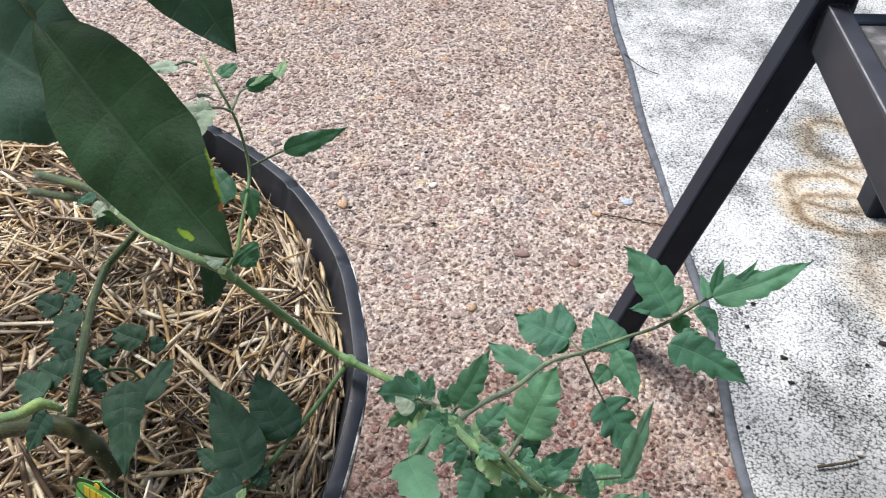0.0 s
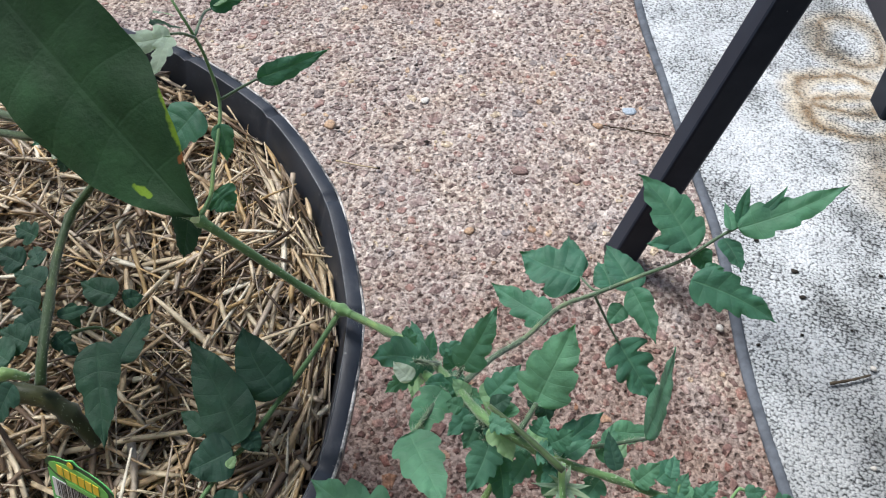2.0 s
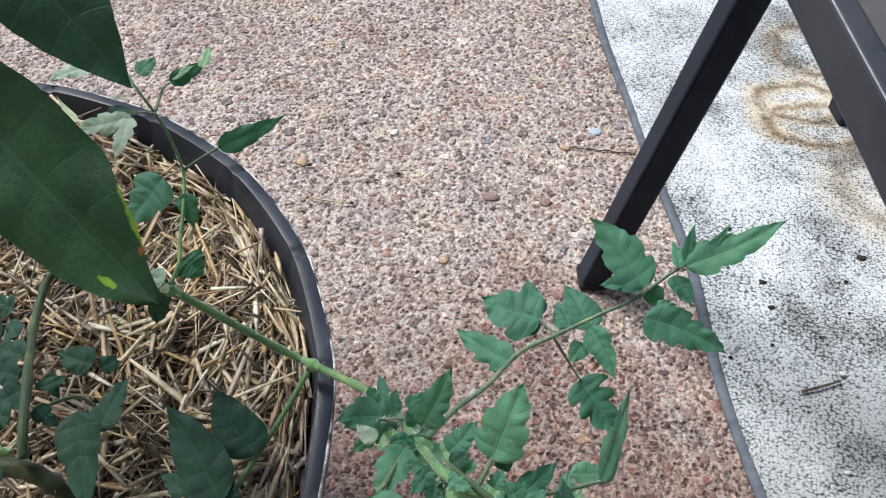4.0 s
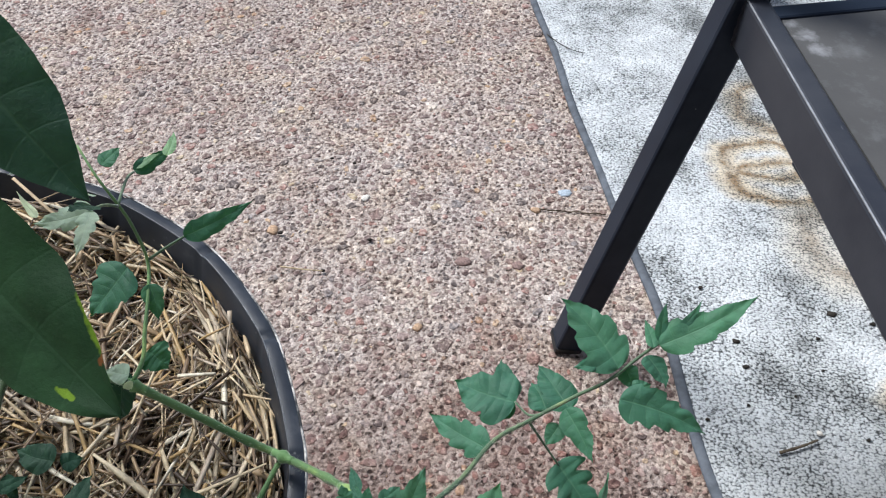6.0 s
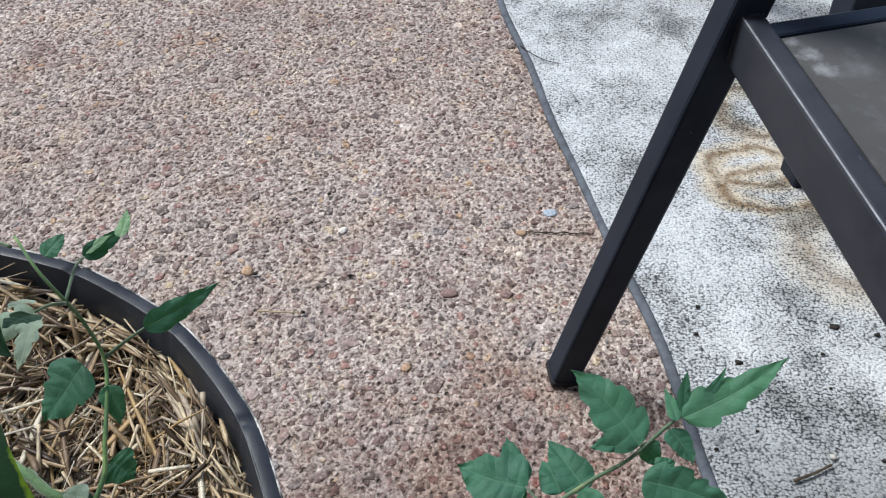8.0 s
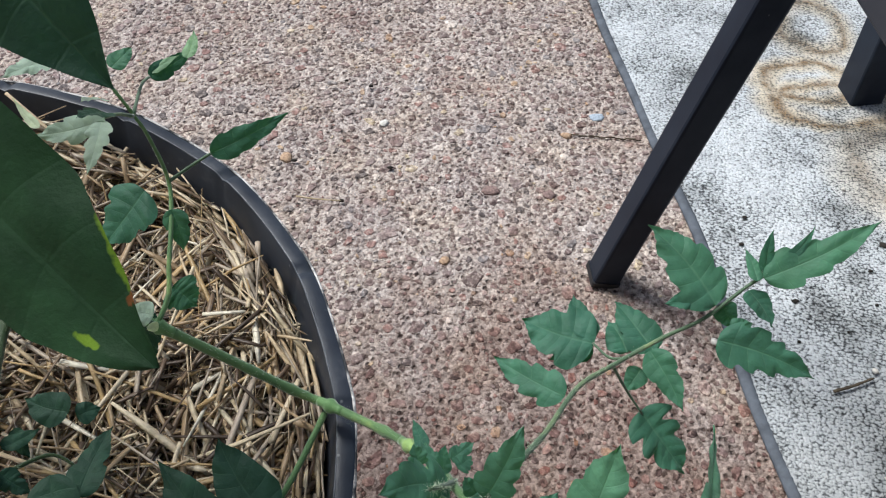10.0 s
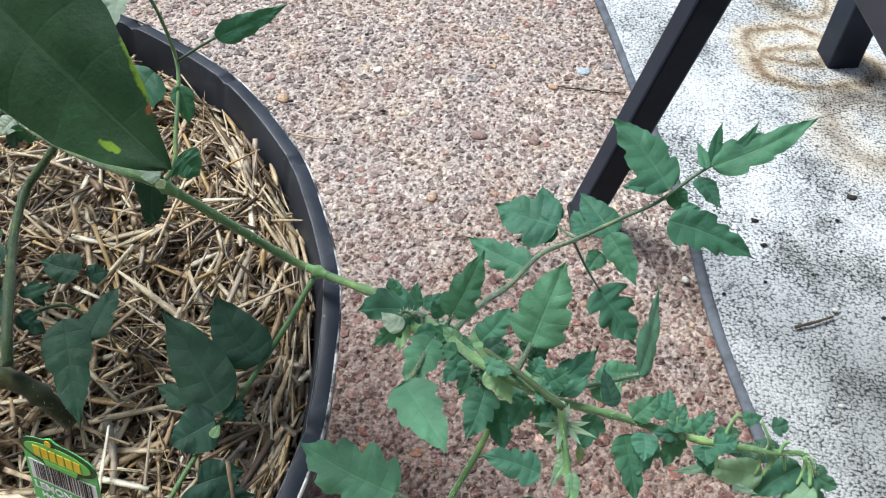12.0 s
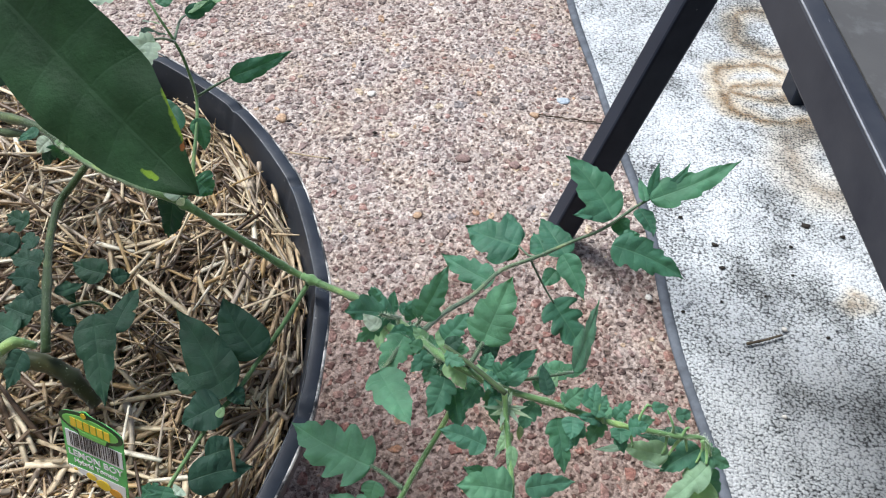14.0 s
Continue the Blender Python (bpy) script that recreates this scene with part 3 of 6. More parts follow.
# ---- patio chair ----
def build_chair():
    chair = group_thing("patio_chair", "dark steel patio chair with scuffed grey seat on the rug", "chair", (0.55, 0.1, 0))
    inv = Matrix.Translation((-0.55, -0.1, 0))

    def put(name, bm, material, label="", par=None):
        ob = part(name, bm, material, None, label)
        ob.parent, ob.matrix_parent_inverse = (par or chair), (inv if par is None else par.matrix_world.inverted())
        return ob

    W = 0.026
    lean = Vector((0.1765, 0.0, 1.0))
    foot = Vector((0.231, 0.337, 0.0))
    # raked leg that carries on upward as the arm post
    bm = bmesh.new()
    bar_bm(bm, foot + lean * 0.004, foot + lean * 0.64, W + 0.001, W + 0.001, 0.0030, (1, 0.10, 0))
    leg = put("leg", bm, POWDER)
    bm = bmesh.new()
    bar_bm(bm, foot, foot + lean * 0.006, W + 0.003, W + 0.003, 0.002, (1, 0.10, 0))
    put("foot_cap", bm, RUBBER, "black rubber foot cap")
    # seat side rail and cross rail
    bm = bmesh.new()
    bar_bm(bm, (0.3068, 0.326, 0.3885), (0.3428, -0.25, 0.3885), 0.0165, 0.037, 0.0026, (1, 0, 0))
    rail = put("side_rail", bm, RAIL)
    # highlight along the worn rail edge, put in as a pale strip
    bm = bmesh.new()
    bar_bm(bm, (0.2996, 0.326, 0.4063), (0.3353, -0.245, 0.4063), 0.0011, 0.0011, 0.0004, (1, 0, 0))
    put("edge_highlight", bm, EDGE_SHINE, "worn rail edge with its highlight put in as a strip", rail)
    # lumpy weld where the rail meets the leg
    bm = bmesh.new()
    weld = smooth_path([(0.2990, 0.3243, 0.3705), (0.2984, 0.3240, 0.3800), (0.2984, 0.3240, 0.3980), (0.2998, 0.3240, 0.4062), (0.3060, 0.3240, 0.4075), (0.3140, 0.3240, 0.4070)], 5)
    tube_bm(bm, weld, [0.0014 + 0.0005 * math.sin(k * 2.4) for k in range(len(weld))], 6)
    put("weld", bm, RAIL, "lumpy painted weld bead", rail)
    bm = bmesh.new()
    bar_bm(bm, (0.306, 0.3070, 0.3862), (0.86, 0.4450, 0.3862), 0.040, 0.0165, 0.0022, (0, 0, 1))
    put("cross_rail", bm, POWDER)
    # seat panel
    bm = bmesh.new()
    pts = [(0.3165, 0.2975), (0.845, 0.4345), (0.87, -0.25), (0.3526, -0.25)]
    nx, ny = 14, 14
    rows = []
    for j in range(ny + 1):
        v = j / ny
        row = []
        for i in range(nx + 1):
            u = i / nx
            p = [(pts[0][k] * (1 - u) + pts[1][k] * u) * (1 - v) + (pts[3][k] * (1 - u) + pts[2][k] * u) * v for k in (0, 1)]
            row.append(bm.verts.new((p[0], p[1], 0.4025 - 0.004 * math.sin(math.pi * u) * math.sin(math.pi * v))))
        rows.append(row)
    for a, b in zip(rows, rows[1:]):
        for k in range(nx):
            bm.faces.new((a[k], a[k + 1], b[k + 1], b[k]))
    ob = put("seat", bm, PANEL, "dusty grey seat with whitish rub marks")
    mod = ob.modifiers.new("thick", "SOLIDIFY")
    mod.thickness = 0.004
    # the other legs and the front rail
    for fx, fy, lx, ly in ((0.905, 0.48, -0.1437, -0.0668), (0.262, -0.245, 0.1437, 0.05), (0.92, -0.245, -0.12, 0.05)):
        bm = bmesh.new()
        bar_bm(bm, (fx, fy, 0), (fx + lx * 0.41, fy + ly * 0.41, 0.41), W, W, 0.0022, (1, 0, 0))
        put("leg", bm, POWDER)
    bm = bmesh.new()
    bar_bm(bm, (0.342, -0.262, 0.388), (0.868, -0.262, 0.388), 0.030, 0.028, 0.003, (0, 0, 1))
    put("cross_rail", bm, POWDER)
    bm = bmesh.new()
    bar_bm(bm, (0.853, 0.452, 0.388), (0.874, -0.25, 0.388), 0.028, 0.030, 0.003, (1, 0, 0))
    put("side_rail", bm, POWDER)
    return chair


build_chair()


def build_table():
    t = group_thing("side_table", "dark steel side table standing on the stained grey rug", "table", (0.57, 0.63, 0))
    inv = Matrix.Translation((-0.57, -0.63, 0))
    for k, (fx, fy) in enumerate(((0.572, 0.627), (1.05, 0.66), (0.60, 1.10), (1.07, 1.13))):
        bm = bmesh.new()
        bar_bm(bm, (fx, fy, 0.008 if k == 0 else 0.008), (fx - 0.030, fy, 0.46), 0.040, 0.040, 0.003, (1, 0.12, 0))
        ob = part("leg", bm, POWDER)
        ob.parent, ob.matrix_parent_inverse = t, inv
    bm = bmesh.new()
    bar_bm(bm, (0.53, 0.86, 0.472), (1.11, 0.90, 0.472), 0.024, 0.56, 0.004, (0, 0, 1))
    ob = part("tabletop", bm, POWDER)
    ob.parent, ob.matrix_parent_inverse = t, inv


build_table()


# ---- tomato plant ----
def mat_leaf(name, top, vein, trans, tw, blemish=False):
    """Leaf tissue: paler veins along the leaflet's own map, some light passing through."""
    m, nt, b = mat(name, 0.58, spec=0.25)
    b.inputs["Sheen Weight"].default_value = 0.0 if blemish else 0.12
    b.inputs["Specular IOR Level"].default_value = 0.14 if blemish else 0.25
    b.inputs["Sheen Tint"].default_value = (0.75, 0.95, 0.85, 1)
    uv = nt.nodes.new("ShaderNodeUVMap").outputs["UV"]
    s = nt.nodes.new("ShaderNodeSeparateXYZ")
    nt.links.new(uv, s.inputs[0])
    across = mathn(nt, "ABSOLUTE", mathn(nt, "SUBTRACT", s.outputs[1], 0.5))
    mid = mathn(nt, "SUBTRACT", 1.0, mathn(nt, "MULTIPLY", across, 30.0), True)
    side = mathn(nt, "ABSOLUTE", mathn(nt, "SINE", mathn(nt, "MULTIPLY", s.outputs[0], 22.0)))
    side = mathn(nt, "SUBTRACT", 1.0, mathn(nt, "MULTIPLY", side, 7.0), True)
    veins = mathn(nt, "MAXIMUM", mid, mathn(nt, "MULTIPLY", side, 0.45))
    co = coords(nt)
    rnd = nt.nodes.new("ShaderNodeObjectInfo").outputs["Random"]
    blot = noise_fac(nt, co, 70, 5, 0.6)
    c = ramp(nt, blot, [(0.3, tuple(v * 0.72 for v in top)), (0.55, top), (0.78, tuple(v * 1.35 for v in top))])
    c = mixc(nt, 1.0, c, ramp(nt, rnd, [(0.0, (0.78, 0.85, 0.85)), (0.5, (1, 1, 1)), (1.0, (1.25, 1.15, 1.0))]), "MULTIPLY")
    c = mixc(nt, mathn(nt, "MULTIPLY", veins, 0.28), c, vein)
    if blemish:
        # yellow streaks and a rust spot towards the tip
        wob = mathn(nt, "MULTIPLY", mathn(nt, "SUBTRACT", noise_fac(nt, co, 55, 4, 0.6), 0.5), 0.22)
        for uc, vc, ul, vl, col in ((0.783, 0.005, 0.080, 0.055, (0.22, 0.36, 0.03)), (0.863, 0.80, 0.032, 0.060, (0.22, 0.36, 0.03)), (0.87, 0.01, 0.015, 0.10, (0.26, 0.09, 0.03))):
            du = mathn(nt, "DIVIDE", mathn(nt, "SUBTRACT", mathn(nt, "ADD", s.outputs[0], wob), uc), ul)
            dv = mathn(nt, "DIVIDE", mathn(nt, "SUBTRACT", mathn(nt, "ADD", s.outputs[1], wob), vc), vl)
            r2 = mathn(nt, "ADD", mathn(nt, "MULTIPLY", du, du), mathn(nt, "MULTIPLY", dv, dv))
            spot = ramp(nt, mathn(nt, "SUBTRACT", 1.2, r2, True), [(0.15, (0, 0, 0)), (0.7, (1, 1, 1))])
            c = mixc(nt, mathn(nt, "MULTIPLY", spot, 0.85), c, col)
    base(nt, b, c)
    h = mathn(nt, "ADD", mathn(nt, "MULTIPLY", veins, -0.6), noise_fac(nt, co, 420, 3, 0.6))
    bump(nt, b, h, 0.38, 0.0012)
    tr = nt.nodes.new("ShaderNodeBsdfTranslucent")
    nt.links.new(mixc(nt, 1.0, c, trans, "MULTIPLY"), tr.inputs["Color"])
    mx = nt.nodes.new("ShaderNodeMixShader")
    mx.inputs[0].default_value = tw
    nt.links.new(b.outputs[0], mx.inputs[1])
    nt.links.new(tr.outputs[0], mx.inputs[2])
    nt.links.new(mx.outputs[0], nt.nodes["Material Output"].inputs[0])
    return m


def mat_stem(name="hairy_green_stem", tone=1.0, cast=(1, 1, 1)):
    m, nt, b = mat(name, 0.55, spec=0.3)
    b.inputs["Sheen Weight"].default_value = 0.4
    co = coords(nt)
    f = noise_fac(nt, co, 45, 4, 0.6)
    c = ramp(nt, f, [(p, tuple(v * tone * k for v, k in zip(q, cast))) for p, q in ((0.3, (0.075, 0.165, 0.058)), (0.56, (0.125, 0.235, 0.085)), (0.78, (0.38, 0.52, 0.15)))])
    base(nt, b, c)
    bump(nt, b, noise_fac(nt, co, 500, 3), 0.4, 0.0006)
    return m


GREEN = mat_leaf("tomato_leaf", (0.054, 0.158, 0.104), (0.16, 0.30, 0.20), (1.6, 2.2, 0.6), 0.22)
PALE = mat_leaf("tomato_leaf_underside", (0.52, 0.63, 0.51), (0.58, 0.68, 0.56), (1.2, 1.4, 0.7), 0.25)
YOUNG = mat_leaf("downy_tomato_leaf", (0.080, 0.208, 0.140), (0.17, 0.33, 0.22), (1.6, 2.0, 0.7), 0.24)
# leaf green darkened to carry the shade on leaves in the pot and cluster
SHADED = mat_leaf("shaded_tomato_leaf", (0.030, 0.082, 0.056), (0.095, 0.18, 0.12), (1.6, 2.2, 0.6), 0.16)
SEPAL = mat_leaf("downy_sepal", (0.26, 0.38, 0.28), (0.34, 0.46, 0.34), (1.3, 1.5, 0.8), 0.30)
DOWNY = mat_leaf("pale_downy_leaf", (0.20, 0.34, 0.24), (0.30, 0.44, 0.32), (1.3, 1.6, 0.7), 0.28)
FRESH = mat_leaf("young_tomato_leaf", (0.26, 0.43, 0.25), (0.38, 0.54, 0.34), (1.3, 1.7, 0.6), 0.28)
# blemished leaf, its green also darkened for the shade it hangs in
SHADED_WORN_LEAF = mat_leaf("shaded_blemished_leaf", (0.024, 0.066, 0.031), (0.045, 0.10, 0.05), (1.6, 2.2, 0.6), 0.07, True)
STEM = mat_stem(tone=1.12)
# stem green toned down for the stems that lie in shade
SHADED_STEM = mat_stem("shaded_green_stem", 0.36, (1.0, 1.0, 0.8))
BROWN_STEM = mat_stem("woody_stem_base", 0.24, (1.05, 0.72, 0.50))
PALE_STEM = mat_stem("pale_flower_stalk", 1.5)
PETIOLE = mat_stem("downy_leaf_stalk", 0.72, (0.95, 0.86, 1.25))
HAIR = mat_plain("pale_plant_hair", (0.46, 0.56, 0.40), 0.7, 90, 0.2)
BUD = mat_plain("yellow_green_bud", (0.28, 0.40, 0.16), 0.6, 120, 0.3)

PLANT = group_thing("tomato_plant", "sprawling green tomato plant growing out over the pot rim", "tomato plant", (-0.17, 0.02, 0.27))
PLANT_INV = Matrix.Translation((0.17, -0.02, -0.27))


def stalk(name, pts, r0, r1, material=None):
    path = smooth_path(pts, 5)
    n = len(path) - 1
    rad = []
    for i in range(n + 1):
        knot = 0.28 if (i % 10 == 0 and 0 < i < n and r0 > 0.002) else 0.0
        rad.append((r0 + (r1 - r0) * (max(0.0, i / n - 0.55) / 0.45 if r0 > 0.0026 else i / n)) * (0.74 + 0.26 * min(1.0, i / n / 0.45) if r0 > 0.0026 else 1.0) * (1 + knot + 0.06 * math.sin(i * 2.3)))
    bm = bmesh.new()
    tube_bm(bm, path, rad, 8)
    ob = finish(name, bm, material or (STEM if name == "stem" else PETIOLE), None, smooth=True)
    ob.parent, ob.matrix_parent_inverse = PLANT, PLANT_INV
    if name == "stem" or (path[-1].z < 0.43 and r0 > 0.0009):
        hairs(ob, path, rad, 18 if name == "stem" else 13)
    return ob


def hairs(parent, path, rad, count):
    """Short pale hairs standing off a stem."""
    rnd = random.Random(len(path))
    verts, faces = [], []
    for i in range(len(path) - 1):
        p, q = path[i], path[i + 1]
        d = (q - p).normalized()
        s = d.orthogonal().normalized()
        t = d.cross(s)
        for _ in range(int(count + 85 * count * (q - p).length)):
            u, a = rnd.random(), rnd.random() * 6.283
            o = s * math.cos(a) + t * math.sin(a)
            c = p.lerp(q, u) + o * rad[i] * 0.9
            e = c + (o + d * rnd.gauss(0, 0.35)) * rnd.uniform(0.0012, 0.0030)
            w = d.cross(o) * 0.00007
            k = len(verts)
            verts += [tuple(c - w), tuple(c + w), tuple(e)]
            faces.append((k, k + 1, k + 2))
    ob = new("stem_hairs", raw_mesh("stem_hairs", verts, faces, HAIR, smooth=False))
    ob.parent = parent


LEAF_RND = random.Random(21)


def leaflet(parent, a, b, width, lobes=3, depth=0.3, bend=0.12, roll=0.0, material=None, face=(-0.02, -0.42, 1.0), belly=0.24, cups=1.0):
    """One toothed leaflet from its base a to its tip b; its lobes sweep forward along the side veins."""
    rnd = LEAF_RND
    a, b = Vector(a), Vector(b)
    ax = b - a
    Ln = ax.length
    ax.normalize()
    up = Vector(face)
    up = (up - ax * up.dot(ax)).normalized()
    up = Matrix.Rotation(radians(roll + rnd.uniform(-8, 8) * (belly < 0.4)), 3, ax) @ up
    sd = ax.cross(up)
    nu, nv = 48, 10
    bm = bmesh.new()
    uvl = bm.loops.layers.uv.new("UVMap")
    fold = rnd.uniform(0.10, 0.26)
    ph = (rnd.random(), rnd.random())
    wave = rnd.uniform(0, 6.28)
    arc = rnd.uniform(-0.06, 0.06) * Ln if belly < 0.4 else 0.0
    cuts = {1: (), 2: (0.36,), 3: (0.23, 0.45)}.get(lobes, (0.19, 0.36, 0.55))
    notch = [[c + rnd.uniform(-0.035, 0.035) for c in cuts] for _ in (0, 1)]
    deep = [[rnd.uniform(0.55, 1.0) * (1 - 0.22 * n) for n in range(len(cuts))] for _ in (0, 1)]
    peak = belly * 0.85
    sweep = 0.3 if belly > 0.4 else 0.92 * min(1.0, 0.58 * Ln / width)
    rows = []
    for i in range(nu + 1):
        u = i / nu
        if belly > 0.4:
            env = math.sin(math.pi * min(1.0, u ** (0.78 if belly < 0.55 else 0.90))) ** (0.95 if belly < 0.55 else 0.80)
        elif u < peak:
            env = math.sin(0.5 * math.pi * u / peak) ** 0.62
        else:
            t = (u - peak) / (1 - peak)
            env = (1 - t) ** 1.12 * (1 + 0.75 * t * (1 - t))
        theta = radians(104 - 62 * min(1.0, u / 0.62) ** 0.75)
        row = []
        for j in range(nv + 1):
            v = j / nv * 2 - 1
            s = 0 if v < 0 else 1
            cut = 1.0
            for n, c in enumerate(notch[s]):
                d = u - c
                cut *= 1 - min(0.62, depth * 1.75) * deep[s][n] * math.exp(-(d / (0.065 if d > 0 else 0.020)) ** 2)
            kk = (u * 8.5 + ph[s]) % 1.0
            kk = kk / 0.72 if kk < 0.72 else (1 - kk) / 0.28
            tooth = 1 - (0.075 if lobes > 1 else 0.02) * (1 - kk) * min(1.0, u * 2.0)
            h = env * cut * tooth * width / 2 * (0.94 if lobes > 2 else 1.0)
            w = abs(v)
            ang = theta + radians(10) * (1 - w)
            p = a + ax * (u * Ln + w * h / math.tan(ang) * sweep) + sd * (v * h + arc * math.sin(math.pi * u))
            p += up * (-bend * Ln * (u - 0.35) ** 2 * 0.8 + bend * Ln * 0.1 + fold * w * h * (0.9 - 0.75 * w))
            p += up * (0.035 * width * math.sin(u * 13 + wave + 3 * v) * w + 0.018 * width * math.sin(u * 29 + 2 * wave) * v * v)
            p += up * (-0.030 * cups * width * env * abs(math.sin(u * 22)) ** 0.5 * 4 * w * (1 - w) * -1)
            row.append(bm.verts.new(p))
        rows.append(row)
    for i in range(nu):
        for j in range(nv):
            f = bm.faces.new((rows[i][j], rows[i][j + 1], rows[i + 1][j + 1], rows[i + 1][j]))
            for lp, (du, dv) in zip(f.loops, ((0, 0), (0, 1), (1, 1), (1, 0))):
                lp[uvl].uv = ((i + du) / nu, (j + dv) / nv)
    bmesh.ops.remove_doubles(bm, verts=rows[0] + rows[-1], dist=1e-5)
    ob = finish("leaflet", bm, material or GREEN, None, smooth=True)
    ob.parent = parent
    return ob


# main stem and side stems
main_stem = stalk("stem", [(-0.1470, 0.0920, 0.3220), (-0.1340, 0.0810, 0.3260), (-0.1200, 0.0710, 0.3300), (-0.1050, 0.0580, 0.3380), (-0.0820, 0.0410, 0.3490), (-0.0633, 0.0256, 0.3600), (-0.0459, 0.0216, 0.3570), (-0.0171, 0.0190, 0.3350), (0.0040, 0.0172, 0.3180), (0.0185, 0.0141, 0.3120), (0.0470, -0.0050, 0.3250), (0.0620, -0.0220, 0.3420), (0.0710, -0.0370, 0.3560), (0.0830, -0.0610, 0.3780), (0.0930, -0.0800, 0.3940), (0.1020, -0.0880, 0.3980), (0.1120, -0.0900, 0.3940), (0.1240, -0.0910, 0.3880), (0.1400, -0.0920, 0.3840), (0.1570, -0.0940, 0.3800), (0.1730, -0.0970, 0.3785), (0.1850, -0.0980, 0.3780), (0.1980, -0.0990, 0.3770), (0.2100, -0.0980, 0.3750), (0.2140, -0.1030, 0.3700)], 0.0026, 0.001)
# swollen pale joints where leaf stalks leave the stem
for at, along, r in (((-0.0459, 0.0216, 0.3570), (0.87, -0.12, -0.47), 0.0036),
                         ((0.0214, 0.0122, 0.3133), (0.86, -0.47, 0.19), 0.0036),
                         ((0.0575, -0.0169, 0.3369), (0.50, -0.62, 0.61), 0.0032),
                         ((0.0692, -0.0340, 0.3532), (0.38, -0.68, 0.63), 0.0034)):
    bm = bmesh.new()
    at, along = Vector(at), Vector(along)
    tube_bm(bm, [at + along * (0.0065 * k / 4) for k in range(-4, 5)], [r * (0.62 + 0.38 * math.cos(k * 0.72) ** 2 * (abs(k) < 3)) for k in range(-4, 5)], 10)
    ob = finish("stem_joint", bm, PALE_STEM, None, smooth=True)
    ob.parent = main_stem
stalk("stem", [(0.1230, -0.0769, 0.3750), (0.1077, -0.0783, 0.3650), (0.0969, -0.0950, 0.3500), (0.0887, -0.1064, 0.3350), (0.0828, -0.1164, 0.3250), (0.0729, -0.1319, 0.3150), (0.0645, -0.1477, 0.3100)], 0.0012, 0.0014)
# leaf reaching over the rug edge
leaf_r = stalk("leaf", [(0.0840, -0.0620, 0.3800), (0.0960, -0.0370, 0.3640), (0.1100, -0.0160, 0.3510), (0.1258, 0.0095, 0.3420), (0.1445, 0.0259, 0.3350), (0.1668, 0.0387, 0.3380), (0.1836, 0.0447, 0.3450), (0.2000, 0.0542, 0.3550), (0.2096, 0.0590, 0.3600)], 0.00133, 0.00072)
leaflet(leaf_r, (0.2077, 0.0563, 0.3600), (0.2555, 0.0735, 0.3820), 0.0205, 3, 0.20, 0.05, 0)
leaflet(leaf_r, (0.2046, 0.0548, 0.3600), (0.2019, 0.0716, 0.3620), 0.0069, 1, 0.00, 0.12, 0)
leaflet(leaf_r, (0.2087, 0.0589, 0.3600), (0.2109, 0.0723, 0.3750), 0.0072, 1, 0.00, 0.12, 0)
leaflet(leaf_r, (0.2149, 0.0609, 0.3630), (0.2277, 0.0721, 0.3780), 0.0059, 1, 0.00, 0.12, 0)
leaflet(leaf_r, (0.2019, 0.0535, 0.3550), (0.2107, 0.0381, 0.3500), 0.0136, 1, 0.05, 0.10, -20)
leaflet(leaf_r, (0.1881, 0.0483, 0.3500), (0.1596, 0.0800, 0.3660), 0.0300, 3, 0.17, 0.10, 0)
leaflet(leaf_r, (0.1869, 0.0532, 0.3500), (0.1647, 0.0468, 0.3520), 0.0121, 2, 0.20, 0.12, 0)
leaflet(leaf_r, (0.1926, 0.0527, 0.3460), (0.1980, 0.0434, 0.3400), 0.0117, 1, 0.10, 0.12, 0)
leaflet(leaf_r, (0.1883, 0.0349, 0.3430), (0.2317, 0.0227, 0.3340), 0.0245, 4, 0.24, 0.15, 10)
leaflet(leaf_r, (0.1954, 0.0403, 0.3430), (0.2047, 0.0432, 0.3450), 0.0095, 1, 0.10, 0.12, 0)
leaflet(leaf_r, (0.1386, 0.0425, 0.3250), (0.1065, 0.0570, 0.3220), 0.0315, 2, 0.16, 0.10, 0)
leaflet(leaf_r, (0.1369, 0.0452, 0.3250), (0.1315, 0.0705, 0.3250), 0.0140, 2, 0.20, 0.12, 0)
leaflet(leaf_r, (0.1385, 0.0432, 0.3220), (0.1191, 0.0399, 0.3140), 0.0131, 2, 0.20, 0.20, 0)
leaflet(leaf_r, (0.1242, 0.0176, 0.3200), (0.0933, 0.0425, 0.3120), 0.0196, 3, 0.22, 0.15, -15)
leaflet(leaf_r, (0.1550, 0.0430, 0.3180), (0.1480, 0.0610, 0.3180), 0.0165, 1, 0.00, 0.25, 0)
leaflet(leaf_r, (0.1670, 0.0430, 0.3200), (0.1520, 0.0700, 0.3220), 0.0200, 2, 0.08, 0.20, 0)
leaflet(leaf_r, (0.1647, 0.0420, 0.3220), (0.1771, 0.0149, 0.3150), 0.0157, 2, 0.15, 0.10, 30)
leaflet(leaf_r, (0.1630, 0.0394, 0.3100), (0.1555, 0.0301, 0.3050), 0.0112, 1, 0.05, 0.12, 0)
leaflet(leaf_r, (0.1608, 0.0194, 0.3060), (0.1820, -0.0034, 0.2920), 0.0316, 3, 0.42, 0.25, -10)
stalk("leaf", [(0.1432, 0.0263, 0.3340), (0.1535, 0.0244, 0.3150), (0.1616, 0.0179, 0.3060)], 0.00076, 0.00054)
stalk("leaf", [(0.1503, 0.0289, 0.3360), (0.1444, 0.0333, 0.3280), (0.1380, 0.0429, 0.3250)], 0.00076, 0.00054)
